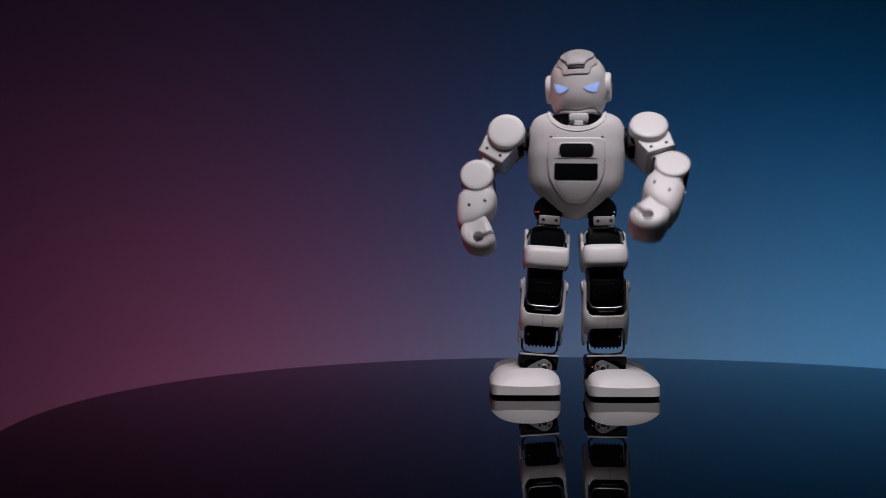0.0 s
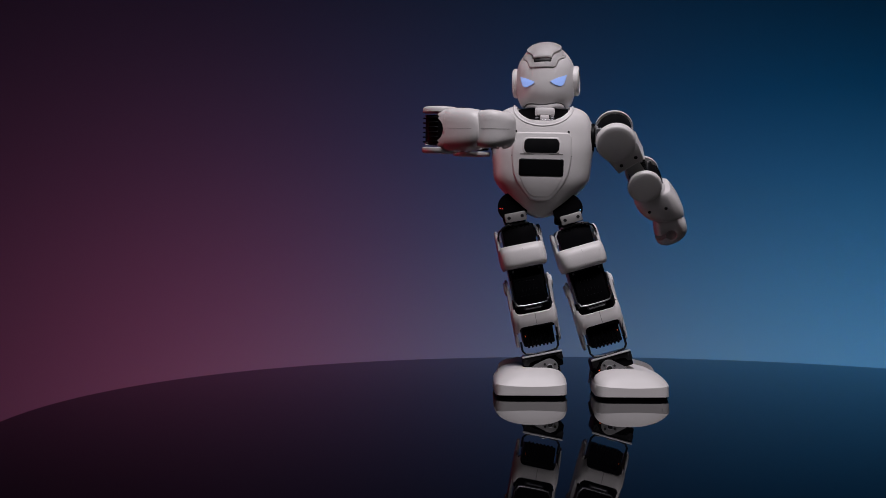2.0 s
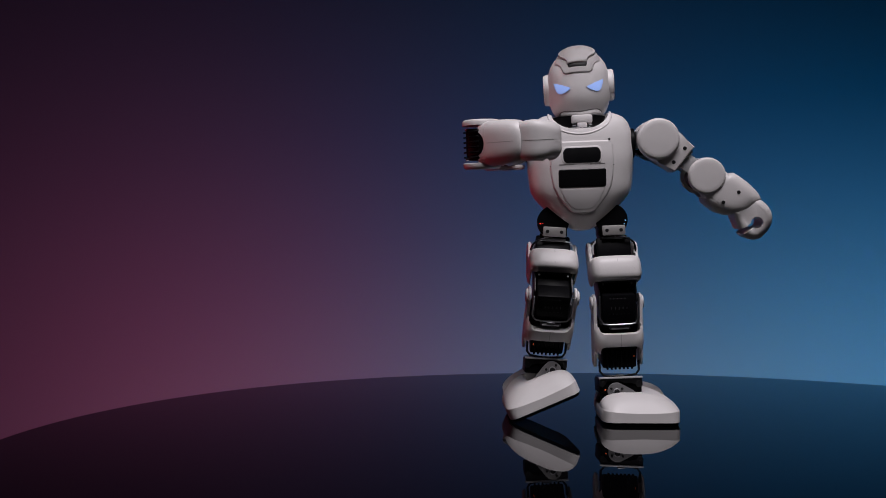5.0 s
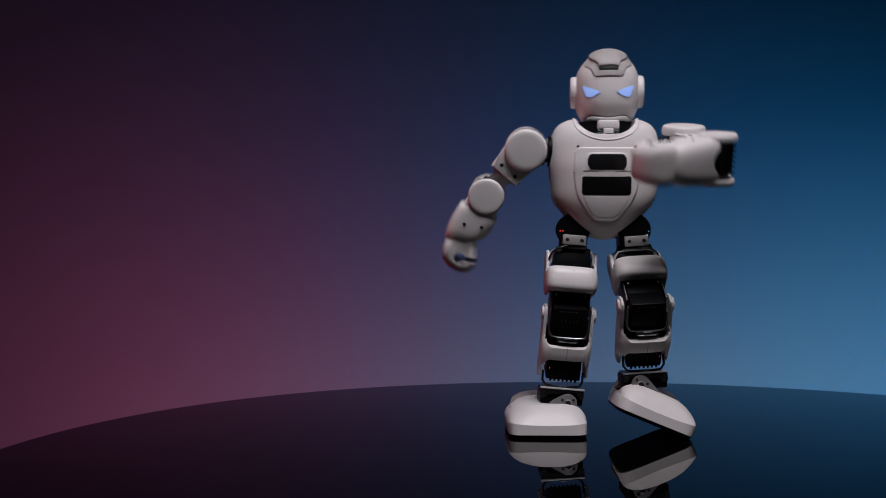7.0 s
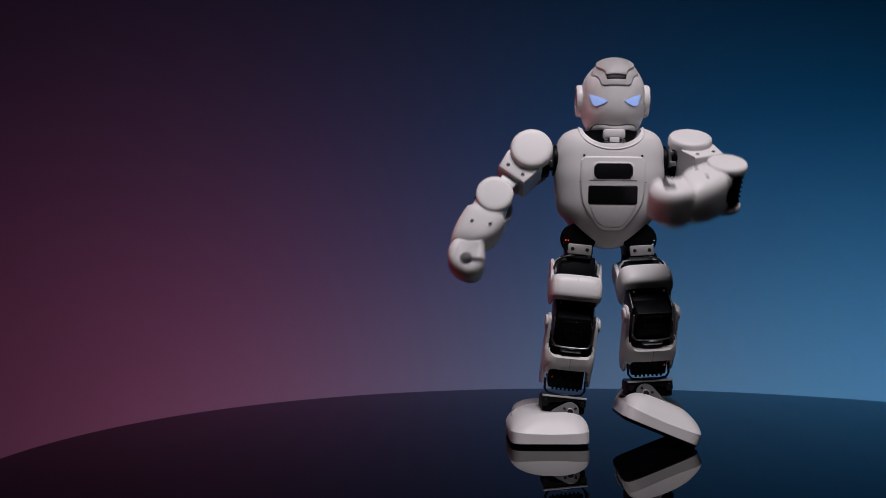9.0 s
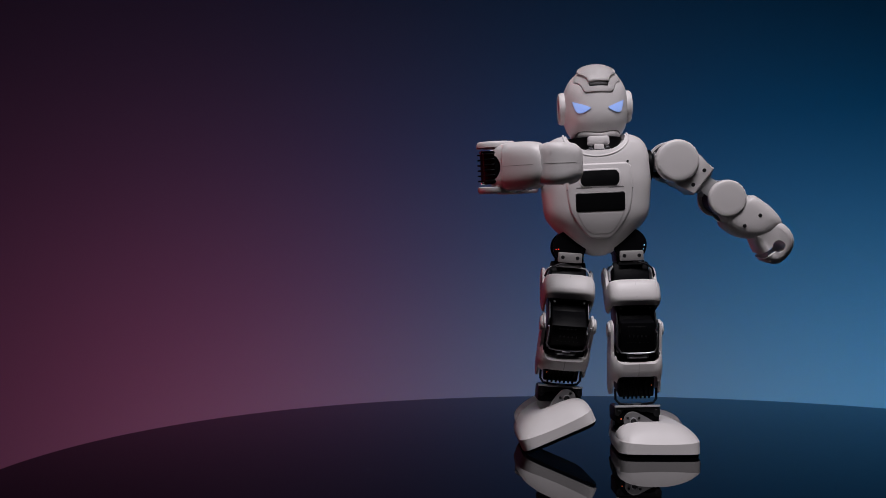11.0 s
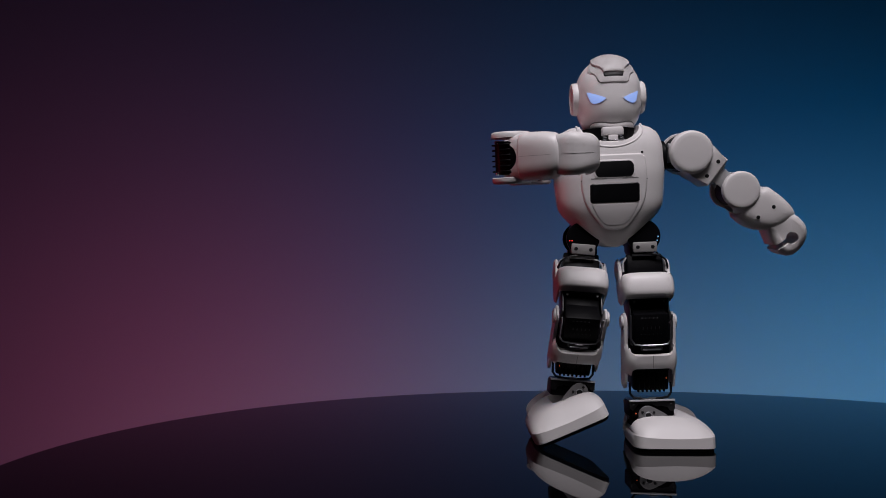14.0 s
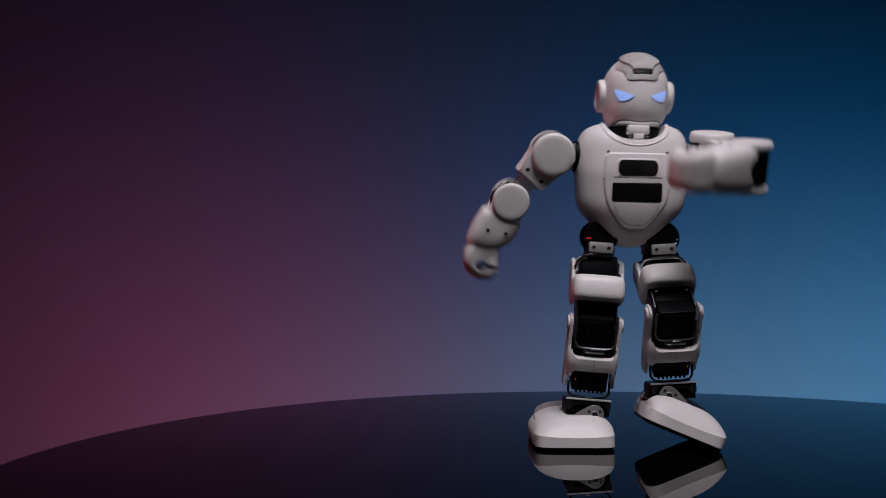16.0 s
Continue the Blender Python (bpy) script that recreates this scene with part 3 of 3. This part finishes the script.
    # wire yoke that carries the thigh
    for y in (-0.012, 0.012):
        part("yoke", tube([(-0.0225, y, -0.034), (-0.0225, y, -0.024), (-0.0185, y, -0.019), (-0.010, y, -0.0178), (0.010, y, -0.0178), (0.0185, y, -0.019), (0.0225, y, -0.024), (0.0225, y, -0.034)], 0.0012, 8), WIRE, hip, "bent metal yoke")
    return hip


def make_thigh(s):
    """Hangs down from the hip's pitch axis to the knee."""
    th = part("thigh", box(0.038, 0.034, 0.026, 0, 0, -0.002, 0.002), BLACK, robot, "black thigh servo with a white knee cap")
    servo_teeth(th, 0.038, 0.034, 0.026, pose(0, 0, -0.002), 7)
    # white cap across the front, with cheeks
    secs = [(-0.0390, 0, -0.003, 0.0232, 0.0190, 4.4), (-0.0384, 0, -0.004, 0.0252, 0.0222, 4.6), (-0.0366, 0, -0.004, 0.0264, 0.0242, 4.8), (-0.0330, 0, -0.004, 0.0271, 0.0252, 5.0), (-0.0275, 0, -0.004, 0.0275, 0.0257, 5.0), (-0.0210, 0, -0.004, 0.0274, 0.0254, 5.0),
            (-0.0170, 0, -0.004, 0.0270, 0.0244, 4.8), (-0.0135, 0, -0.003, 0.0262, 0.0228, 4.6), (-0.0118, 0, -0.002, 0.0246, 0.0202, 4.2)]
    cap = part("thigh_cap", loft(secs, 56), WHITE, th, "white rounded thigh cap")
    cut(cap, box(0.0470, 0.0320, 0.06, 0, 0.000, -0.020, 0), box(0.08, 0.030, 0.06, 0, 0.0245, -0.020, 0.002))
    part("cap_seam", tube([(0, -0.0290, -0.0340), (0, -0.0296, -0.0275), (0, -0.0293, -0.0210), (0, -0.0284, -0.0170)], 0.0001, 6), SEAM_MOUTH, th, "fine moulding seam")
    part("thigh_core", box(0.041, 0.026, 0.032, 0, 0.004, -0.028, 0.002), BLACK, th, "black servo core")
    for k in (-1, 1):
        part("cheek", merge(cylinder(0.0125, 0.004, "X", k * 0.0255, 0.001, -0.002, 28, 0.0015), box(0.004, 0.022, 0.026, k * 0.0255, 0.000, -0.016, 0.0018)), WHITE, th, "white side cheek")
    part("knee_servo", box(0.036, 0.026, 0.024, 0, 0.002, -0.050, 0.002), BLACK, th, "black servo body")
    servo_teeth(th, 0.036, 0.026, 0.024, pose(0, 0.002, -0.050))
    part("thigh_frame", merge(box(0.0015, 0.026, 0.036, -0.0200, -0.001, -0.044, 0.0005), box(0.0015, 0.026, 0.036, 0.0200, -0.001, -0.044, 0.0005), box(0.036, 0.003, 0.0015, 0, -0.0155, -0.0395, 0.0004)), GUN, th, "dark metal frame")
    for k in (-1, 1):
        part("frame_screw", cylinder(0.0013, 0.0012, "Y", k * 0.0155, -0.0153, -0.0420, 12, 0.0002), METAL, th, "small bright frame screw")
    return th


def make_shin(s):
    """Hangs down from the knee's axis to the ankle."""
    sh = part("shin", box(0.036, 0.030, 0.031, 0, 0, -0.0025, 0.002), BLACK, robot, "black knee servo in a white shin frame")
    secs = [(-0.0540, 0, 0, 0.0255, 0.0180, 3.8), (-0.0500, 0, -0.001, 0.0264, 0.0200, 3.8), (-0.0430, 0, -0.002, 0.0270, 0.0218, 4.0), (-0.036, 0, -0.002, 0.0272, 0.0223, 4.0), (-0.029, 0, -0.002, 0.0270, 0.0220, 4.0), (-0.0240, 0, -0.001, 0.0264, 0.0208, 3.8), (-0.0205, 0, 0, 0.0256, 0.0185, 3.8)]
    band = part("shin_band", loft(secs, 56), WHITE, sh, "white band across the shin")
    cut(band, box(0.0475, 0.036, 0.05, 0, 0.002, -0.036, 0), box(0.08, 0.030, 0.05, 0, 0.0230, -0.036, 0.001), box(0.0445, 0.10, 0.030, 0, 0, -0.0143, 0.0065, 4), box(0.0420, 0.10, 0.040, 0, 0, -0.0632, 0.0055, 4))
    part("band_seam", tube([(0, -0.0242, -0.0290), (0, -0.0244, -0.0360), (0, -0.0240, -0.0425)], 0.0002, 6), SEAM_MOUTH, sh, "fine moulding seam")
    part("shin_core", box(0.044, 0.024, 0.036, 0, 0.006, -0.034, 0.002), BLACK, sh, "black core behind the band")
    for k in (-1, 1):
        wall = slab([(-0.0100, 0.002), (-0.0080, 0.0085), (0, 0.0115), (0.0080, 0.0085), (0.0100, 0.002), (0.0085, -0.015), (0.0110, -0.030), (0.0110, -0.058), (0.0085, -0.068), (0, -0.0715), (-0.0085, -0.068), (-0.0110, -0.058), (-0.0110, -0.030), (-0.0085, -0.015)], 0.0034, 0.0014)
        part("side_wall", moved(wall, pose(k * 0.0250, 0, 0, 0, 0, 90)), WHITE, sh, "white side wall")
        part("joint_disc", cylinder(0.0078, 0.003, "X", k * 0.0275, 0, 0.001, 26, 0.001), WHITE, sh)
    part("ankle_servo", box(0.037, 0.030, 0.022, 0, 0, -0.0585, 0.002), BLACK, sh, "black servo body")
    for k in range(6):
        part("cooling_fin", box(0.0016, 0.0020, 0.0170, (k - 2.5) * 0.0052, -0.0154, -0.0585, 0.0006, 1), BLACK, sh)
    part("indicator_light", box(0.0007, 0.0008, 0.0022, s * 0.0155, -0.0154, -0.0560, 0.0002, 1), AMBER_LED, sh, "tiny orange indicator light")
    servo_teeth(sh, 0.037, 0.030, 0.022, pose(0, 0, -0.0585, 180, 0, 0) @ pose(0, 0, 0, 0, 0, 180), 7)
    part("shin_frame", merge(box(0.022, 0.004, 0.0030, 0, -0.0165, -0.0235, 0.0006), box(0.0015, 0.024, 0.022, -0.0195, -0.001, -0.010, 0.0004), box(0.0015, 0.024, 0.022, 0.0195, -0.001, -0.010, 0.0004)), GUN, sh, "dark metal frame")
    part("knee_frame", tube([(-0.0212, -0.0150, 0.012), (-0.0212, -0.0160, -0.0125), (-0.0172, -0.0166, -0.0188), (-0.010, -0.0170, -0.0198), (0.010, -0.0170, -0.0198), (0.0172, -0.0166, -0.0188), (0.0212, -0.0160, -0.0125), (0.0212, -0.0150, 0.012)], 0.0009, 8), METAL, sh, "bent metal knee frame")
    part("contact_row", merge(*[box(0.0009, 0.0006, 0.0007, x * 0.0045, -0.0152, 0.0088, 0.0002, 1) for x in (-2.2, -1.3, -0.4, 0.5, 1.4)]), METAL, sh, "row of bright contact pins")
    part("pin_row", merge(*[box(0.0008, 0.0008, 0.0026, x * 0.0042, -0.0152, -0.0020, 0.0002, 1) for x in range(-2, 3)], *[box(0.0009, 0.0008, 0.0007, x * 0.0042 + 0.002, -0.0153, -0.0085, 0.0002, 1) for x in range(-3, 3)]), GUN, sh, "row of small dark metal pins")
    part("frame_clip", box(0.0085, 0.002, 0.0012, 0, -0.0186, -0.0200, 0.0004), METAL, sh, "small bright metal clip")
    part("frame_bar", box(0.0185, 0.002, 0.0012, 0, -0.0188, -0.0237, 0.0004), METAL, sh, "small bright metal bar")
    return sh


def make_ankle_bracket(s):
    """Between the ankle's roll axis (origin) and its pitch axis above."""
    an = part("ankle_bracket", merge(box(0.046, 0.036, 0.016, 0, 0.004, 0.0025, 0.002), box(0.016, 0.032, 0.024, s * -0.010, 0.004, -0.004, 0.002)), BLACK, robot, "black ankle servo")
    part("bar", box(0.0475, 0.004, 0.0020, 0, -0.0155, 0.0118, 0.0005), WIRE, an, "bright metal bar")
    part("plate", box(0.043, 0.034, 0.0016, 0, 0.003, 0.0112, 0.0004), METAL, an)
    part("front_plate", slab([(s * x, z) for x, z in ((-0.0232, 0.0110), (0.0232, 0.0110), (0.0235, 0.0030), (0.0215, 0.0005), (0.0180, 0.0008), (0.0160, 0.0045), (0.0090, 0.0062), (0.0040, 0.0055), (0, 0.0080), (-0.0150, 0.0085), (-0.0175, 0.0045), (-0.0205, 0.0015), (-0.0235, 0.0035))], 0.0012, 0.0003, 1), GUN, an, "scalloped dark metal plate", pose(0, -0.0155, 0))
    if s > 0:
        part("indicator_light", box(0.0016, 0.0008, 0.0013, -0.0178, -0.0172, -0.0010, 0.0003, 1), AMBER_LED, an, "tiny orange indicator light")
    part("clip", box(0.0085, 0.003, 0.0014, 0, -0.0145, 0.0142, 0.0004), METAL, an, "small bright metal clip")
    for k in (-1, 1):
        part("yoke", tube([(k * 0.0215, -0.010, 0.030), (k * 0.0215, -0.010, 0.019), (k * 0.0180, -0.010, 0.0145), (k * 0.008, -0.010, 0.0130), (0, -0.010, 0.0128)], 0.0013, 8), GUN, an, "bent metal yoke")
        part("corner_bolt", cylinder(0.0022, 0.004, "Y", k * 0.0195, -0.0145, 0.0065, 14), GUN, an, "dark corner bolt")
    return an


def make_foot(s):
    """Its front edge at y = 0, its sole at z = 0, centred; the ankle lies inwards."""
    i = -s
    f = [(0.0030, 0, 0.054, 0.0411, 0.0535, 7), (0.0036, 0, 0.054, 0.0417, 0.0540, 7), (0.0090, 0, 0.054, 0.0418, 0.0540, 6.8), (0.0158, 0, 0.054, 0.0418, 0.0540, 6.5), (0.0166, 0, 0.054, 0.0413, 0.0534, 6.4)]
    for k in range(1, 29):
        u = math.sin(k / 28 * math.pi / 2)
        a = 0.0170 + 0.0243 * (1 - min(0.9995, u) ** 1.75) ** 0.42
        b = 0.0534 * (1 - 0.125 * u - 0.05 * u ** 4)
        f.append((0.0166 + 0.0158 * u, i * 0.0035 * u, 0.1074 - b, a, b, 3.8 + 2.6 * (1 - u) ** 1.3))
    shell = loft(f, 96)

    def narrow_heel(bm):
        for v in bm.verts:
            if v.co.x * i > 0:
                v.co.x *= 1 - 0.15 * max(0.0, min(1.0, (v.co.y - 0.02) / 0.088))
        return bm
    narrow_heel(shell)
    for v in shell.verts:
        # the crease between side and dome dips in the middle of the toe
        dip = max(0.0, 1 - (v.co.x / 0.043) ** 2) * max(0.0, min(1.0, 1 - (v.co.y - 0.01) / 0.06))
        v.co.z -= 0.0026 * dip * max(0.0, min(1.0, (v.co.z - 0.004) / 0.0120)) * max(0.0, min(1.0, (0.0324 - v.co.z) / 0.0157))
    foot = part("foot", shell, WHITE, robot, "white domed plastic foot")
    cut(foot, box(0.048, 0.070, 0.060, i * ANKLE[0], 0.066, 0.046, 0.006))
    part("sole", narrow_heel(loft([(0, 0, 0.054, 0.0396, 0.0520, 7), (0.0008, 0, 0.054, 0.0404, 0.0528, 7), (0.0031, 0, 0.054, 0.0404, 0.0528, 7)], 56)), BLACK, foot, "thin black rubber sole")
    # raised wall round the heel
    heel = bmesh.new()
    cols = []
    for k in range(21):
        a = radians(-28 + 212 * k / 20)
        hx, hy = s * 0.0385 * (math.cos(a) if a > 0 else 1.0) + i * 0.001, 0.066 + (0.040 if a > 0 else 0.055) * math.sin(a)
        top = 0.0262 + (0.0125 * math.sin(a) ** 0.6 if 0 < a < math.pi else -0.006 * abs(math.sin(a)))
        cols.append([heel.verts.new((hx * 1.06, hy, 0.012)), heel.verts.new((hx * 1.03, hy, 0.5 * (top + 0.012))), heel.verts.new((hx * 0.96, hy, top))])
    for p, q in zip(cols, cols[1:]):
        for k in range(2):
            heel.faces.new((p[k], q[k], q[k + 1], p[k + 1]))
    bmesh.ops.solidify(heel, geom=heel.faces[:], thickness=0.0026)
    part("heel_wall", heel, WHITE, foot, "white raised heel wall")
    x = i * ANKLE[0]
    part("ankle_well", box(0.036, 0.066, 0.004, x - i * 0.003, 0.066, 0.0180, 0.001), BLACK, foot, "black well round the ankle")
    part("horn_plate", slab([(s * 0.0098 * math.cos(a), 0.0098 * math.sin(a)) for a in np.linspace(1.15, 2 * math.pi - 1.4, 20)] + [(s * 0.020, -0.0095), (s * 0.026, -0.0068), (s * 0.025, -0.0030), (s * 0.016, 0.0030)], 0.003, 0.0006), HORN, foot, "grey metal servo horn", pose(x - s * 0.006, 0.030, ANKLE[2] - 0.003))
    part("horn_ring", lathe([(0.0030, -0.0012), (0.0038, -0.0012), (0.0041, 0.0008), (0.0037, 0.0012), (0.0030, 0.0008), (0.0030, -0.0012)], 24, "Y", x - s * 0.006, 0.0276, ANKLE[2] - 0.003), METAL, foot, "metal ring")
    part("horn_bolt", cylinder(0.0030, 0.004, "Y", x - s * 0.006, 0.0285, ANKLE[2] - 0.003, 20), SCREW_SLOT, foot, "dark bolt")
    for a in (30, 150, 270):
        part("horn_screw", cylinder(0.0014, 0.003, "Y", x - s * 0.006 + 0.0068 * math.cos(radians(a)), 0.0287, ANKLE[2] - 0.003 + 0.0068 * math.sin(radians(a)), 12), SCREW_SLOT, foot)
    return foot


TORSO, HEAD = make_torso(), make_head()
LIMB = {s: dict(shoulder=make_shoulder(s), upper=make_upper_arm(s), fore=make_forearm(s), hip=make_hip_bracket(s), thigh=make_thigh(s),
                shin=make_shin(s), ankle=make_ankle_bracket(s), foot=make_foot(s)) for s in SIDES}

# ---- the dance ----
# Arms: swing forward, spread, elbow; the arm at -x first. hold: the pose at rest; leave: just after it is left; reach: two thirds of the way to it
ARMS = {
    "lean_right": dict(reach=((17, 30, 35), (37, 21.5, 46)), hold=((-32, 27, 1), (85, 17.3, 88)), leave=((-20, 29, 12), (73, 24, 85.5))),
    "lean_left": dict(reach=((36, 28, 51), (18.7, 25.3, 28.5)), hold=((85.6, 28, 93.7), (-29, 34.5, 6)), leave=((75, 32.7, 91.5), (-16, 29.6, 7.3))),
    "tip_left": dict(reach=((48, 24, 58.5), (11, 44.8, 21.5)), hold=((85.7, 20, 78), (-4, 50.5, 6)), leave=((77, 24, 75), (4, 47, 17))),
    "tip_right": dict(reach=((19, 36, 15), (58.5, 22, 80)), hold=((-24, 40.5, 7), (85.5, 9, 81)), leave=((-11, 40, 18), (75, 18.5, 84.5))),
}
TILT = {"lean_right": (0, 0), "lean_left": (0, 0), "tip_left": (23, 0), "tip_right": (0, 22)}
# each step of the dance: the body's x, height and lean and the x of both feet, in millimetres and degrees, at reach, hold and leave
STEPS = [
    ("lean_right", (-3, 210.9, 1.7, -63.5, 50.6), (32, 208.1, 4, -56.5, 49.8), (29, 208.9, 4.8, -53.5, 50.8)),
    ("lean_left", (-19.6, 210.9, 2.9, -58.2, 51.2), (-45.4, 208, 2.3, -56.7, 56.4), (-38.9, 208.4, 1.2, -55.2, 57.8)),
    ("lean_right", (3.6, 212.3, 1.7, -56.3, 57.6), (37.8, 208.1, 3.8, -51, 55.6), (34.9, 209.5, 3.8, -49.5, 54)),
    ("tip_left", (5.6, 211, 0.5, -44.2, 53.6), (-2.5, 209.6, -1.4, -40.7, 55.8), (2, 209.3, -0.2, -41.2, 56.8)),
    ("tip_right", (16, 206.5, 1, -45.4, 58.8), (19, 207.5, 2.4, -44.4, 59.3), (16.5, 207.5, 1.1, -44.4, 59.8)),
    ("tip_left", (2.1, 208.6, -0.3, -42.1, 60), (0.8, 210.5, -2, -38.8, 58.2), (5.4, 210.2, -0.7, -40.8, 58.1)),
    ("tip_right", (19.7, 205.7, 1.1, -44.9, 61.9), (22, 206.5, 2.5, -43.9, 60.8), (19.5, 206, 1.2, -43.9, 60.8)),
    ("tip_left", (4.5, 205.5, -0.2, -40.6, 58.8), (2.5, 206, -2, -37.6, 57.8), (5.3, 204, -0.3, -38.6, 57.1)),
    ("tip_right", (19.5, 203.2, 1.5, -43.5, 61.1), (23.2, 206.7, 2.7, -41.8, 61.5), (20.4, 206.6, 1.3, -41.9, 62.8)),
    ("tip_left", (6.9, 206.5, -0.1, -39, 64.1), (7.3, 208.2, -2.1, -33, 64.2), (10.8, 207.9, -0.6, -32.6, 63.8)),
    ("tip_right", (24.5, 205.8, 1.2, -37.3, 67.7), (25.2, 208.6, 2.1, -39, 64.2), (21.5, 206.7, 1.4, -39.1, 64.2)),
    ("tip_left", (8, 206.5, -0.1, -34.5, 64.8), (8, 208.2, -2.1, -32.5, 64.2), (10.8, 207.9, -0.6, -32.1, 63.8)),
]
FIRST, BEAT = -0.6, 1.5            # the first step's start, and the time from step to step
FOOT_Y = {-1: 0.006, 1: -0.007}
PITCH = 3.5                        # the body's lean forward
TURN = ((0.0, -6.8), (16.0, 0.2))  # the body's slow turn on the spot
HEAD_TURN = ((0.0, -12.0), (3.0, -11.5), (5.0, -9.0), (8.5, -5.0), (12.5, 0.0), (16.0, 1.0))
HEAD_SHIFT = ((0.0, 0.0010), (5.0, 0.0017), (8.0, 0.0040), (16.0, 0.0045))
HEAD_ROLL = ((0.0, -1.4), (5.0, -1.7), (8.0, 0.3), (12.0, 0.3), (16.0, 0.2))


def dance_knots():
    """Times, and at each of them body, feet and arms in one row, with the feet's tilts apart."""
    times, rows, tilt_times, tilts = [], [], [], []
    for k, (name, *phases) in enumerate(STEPS):
        start = FIRST + BEAT * k
        row = {}
        for phase, body in zip(("reach", "hold", "leave"), phases):
            row[phase] = [*body, *ARMS[name][phase][0], *ARMS[name][phase][1]]
        for after, phase in ((0.6, "reach"), (0.93, "hold"), (BEAT - 0.02, "hold"), (BEAT + 0.1, "leave")):
            times.append(start + after)
            rows.append(row[phase])
        for after in (0.52, BEAT + 0.10):
            tilt_times.append(start + after)
            tilts.append(TILT[name])
    return np.array(times), np.array(rows, float), np.array(tilt_times), np.array(tilts, float)


def glide(times, rows, t):
    """A smooth course through the rows that never swings past them."""
    k = int(np.clip(np.searchsorted(times, t) - 1, 0, len(times) - 2))
    h = np.diff(times)
    d = np.diff(rows, axis=0) / h[:, None]

    def slope(j):
        if j == 0 or j == len(times) - 1:
            return np.zeros(rows.shape[1])
        a, b = d[j - 1], d[j]
        w1, w2 = 2 * h[j] + h[j - 1], h[j] + 2 * h[j - 1]
        same = a * b > 0
        return np.where(same, (w1 + w2) / np.where(same, w1 / np.where(same, a, 1) + w2 / np.where(same, b, 1), 1), 0.0)
    u = float(np.clip((t - times[k]) / h[k], 0, 1))
    m0, m1 = slope(k) * h[k], slope(k + 1) * h[k]
    return (2 * u ** 3 - 3 * u ** 2 + 1) * rows[k] + (u ** 3 - 2 * u ** 2 + u) * m0 + (3 * u ** 2 - 2 * u ** 3) * rows[k + 1] + (u ** 3 - u ** 2) * m1


KNOTS = dance_knots()


def between(pairs, t):
    return float(np.interp(t, [p[0] for p in pairs], [p[1] for p in pairs]))


def turned(axis, degrees):
    return Matrix.Rotation(radians(degrees), 4, axis)


def place(t):
    """The pose of every part of the robot at a time."""
    v = glide(KNOTS[0], KNOTS[1], t)
    tilt = glide(KNOTS[2], KNOTS[3], t)
    out = {}
    upright = Matrix.Translation((v[0] / 1000 + 0.0020, 0.046, v[1] / 1000)) @ turned("Y", v[2])
    torso = upright @ turned("Z", between(TURN, t)) @ turned("X", PITCH)
    out["torso"] = torso
    out["head"] = upright @ Matrix.Translation((between(HEAD_SHIFT, t), -0.002, HEAD_Z)) @ turned("Y", between(HEAD_ROLL, t)) @ turned("Z", between(HEAD_TURN, t))
    for s, arm, foot_x, tip in ((-1, v[5:8], v[3] / 1000, tilt[0]), (1, v[8:11], v[4] / 1000, tilt[1])):
        sh = torso @ Matrix.Translation((s * SHOULDER_X, 0, SHOULDER_Z)) @ turned("X", -arm[0])
        up = sh @ turned("Y", -s * arm[1])
        out[s, "shoulder"], out[s, "upper"] = sh, up
        out[s, "fore"] = up @ Matrix.Translation((0, 0, -UPPER)) @ turned("Y", s * arm[2])
        # the foot tips over its outer edge
        edge = Matrix.Translation((s * 0.040, 0, 0))
        fm = Matrix.Translation((foot_x, FOOT_Y[s], 0)) @ edge @ turned("Y", s * tip) @ edge.inverted()
        out[s, "foot"] = fm
        k = fm @ Vector((-s * ANKLE[0], ANKLE[1], ANKLE[2]))
        h = torso @ Vector((s * HIP_X, 0, HIP_Z))
        d = k - h
        roll = Matrix.Rotation(math.atan2(-d.x, -d.z), 4, "Y")
        out[s, "hip"] = Matrix.Translation(h) @ roll
        out[s, "ankle"] = Matrix.Translation(k) @ roll
        hp, ap = out[s, "hip"] @ Vector((0, 0, -HIP_DROP)), out[s, "ankle"] @ Vector((0, 0, ANKLE_UP))
        w = roll.inverted() @ (ap - hp)
        reach = min(math.hypot(w.y, w.z), (THIGH + SHIN) * 0.9995)
        base = math.atan2(w.y, -w.z)
        bend = math.acos((THIGH ** 2 + reach ** 2 - SHIN ** 2) / (2 * THIGH * reach))
        a = base - bend                                    # the knee goes forward, to -y
        knee = Vector((0, THIGH * math.sin(a), -THIGH * math.cos(a)))
        b = math.atan2(w.y - knee.y, -(w.z - knee.z))
        out[s, "thigh"] = Matrix.Translation(hp) @ roll @ Matrix.Rotation(a, 4, "X")
        out[s, "shin"] = Matrix.Translation(hp + roll.to_3x3() @ knee) @ roll @ Matrix.Rotation(b, 4, "X")
    return out


def motions():
    times = [k / 10 for k in range(161)]
    poses = [place(t) for t in times]
    walk(TORSO, [(t, p["torso"]) for t, p in zip(times, poses)])
    walk(HEAD, [(t, p["head"]) for t, p in zip(times, poses)])
    for s in SIDES:
        for name, ob in LIMB[s].items():
            walk(ob, [(t, p[s, name]) for t, p in zip(times, poses)])


motions()
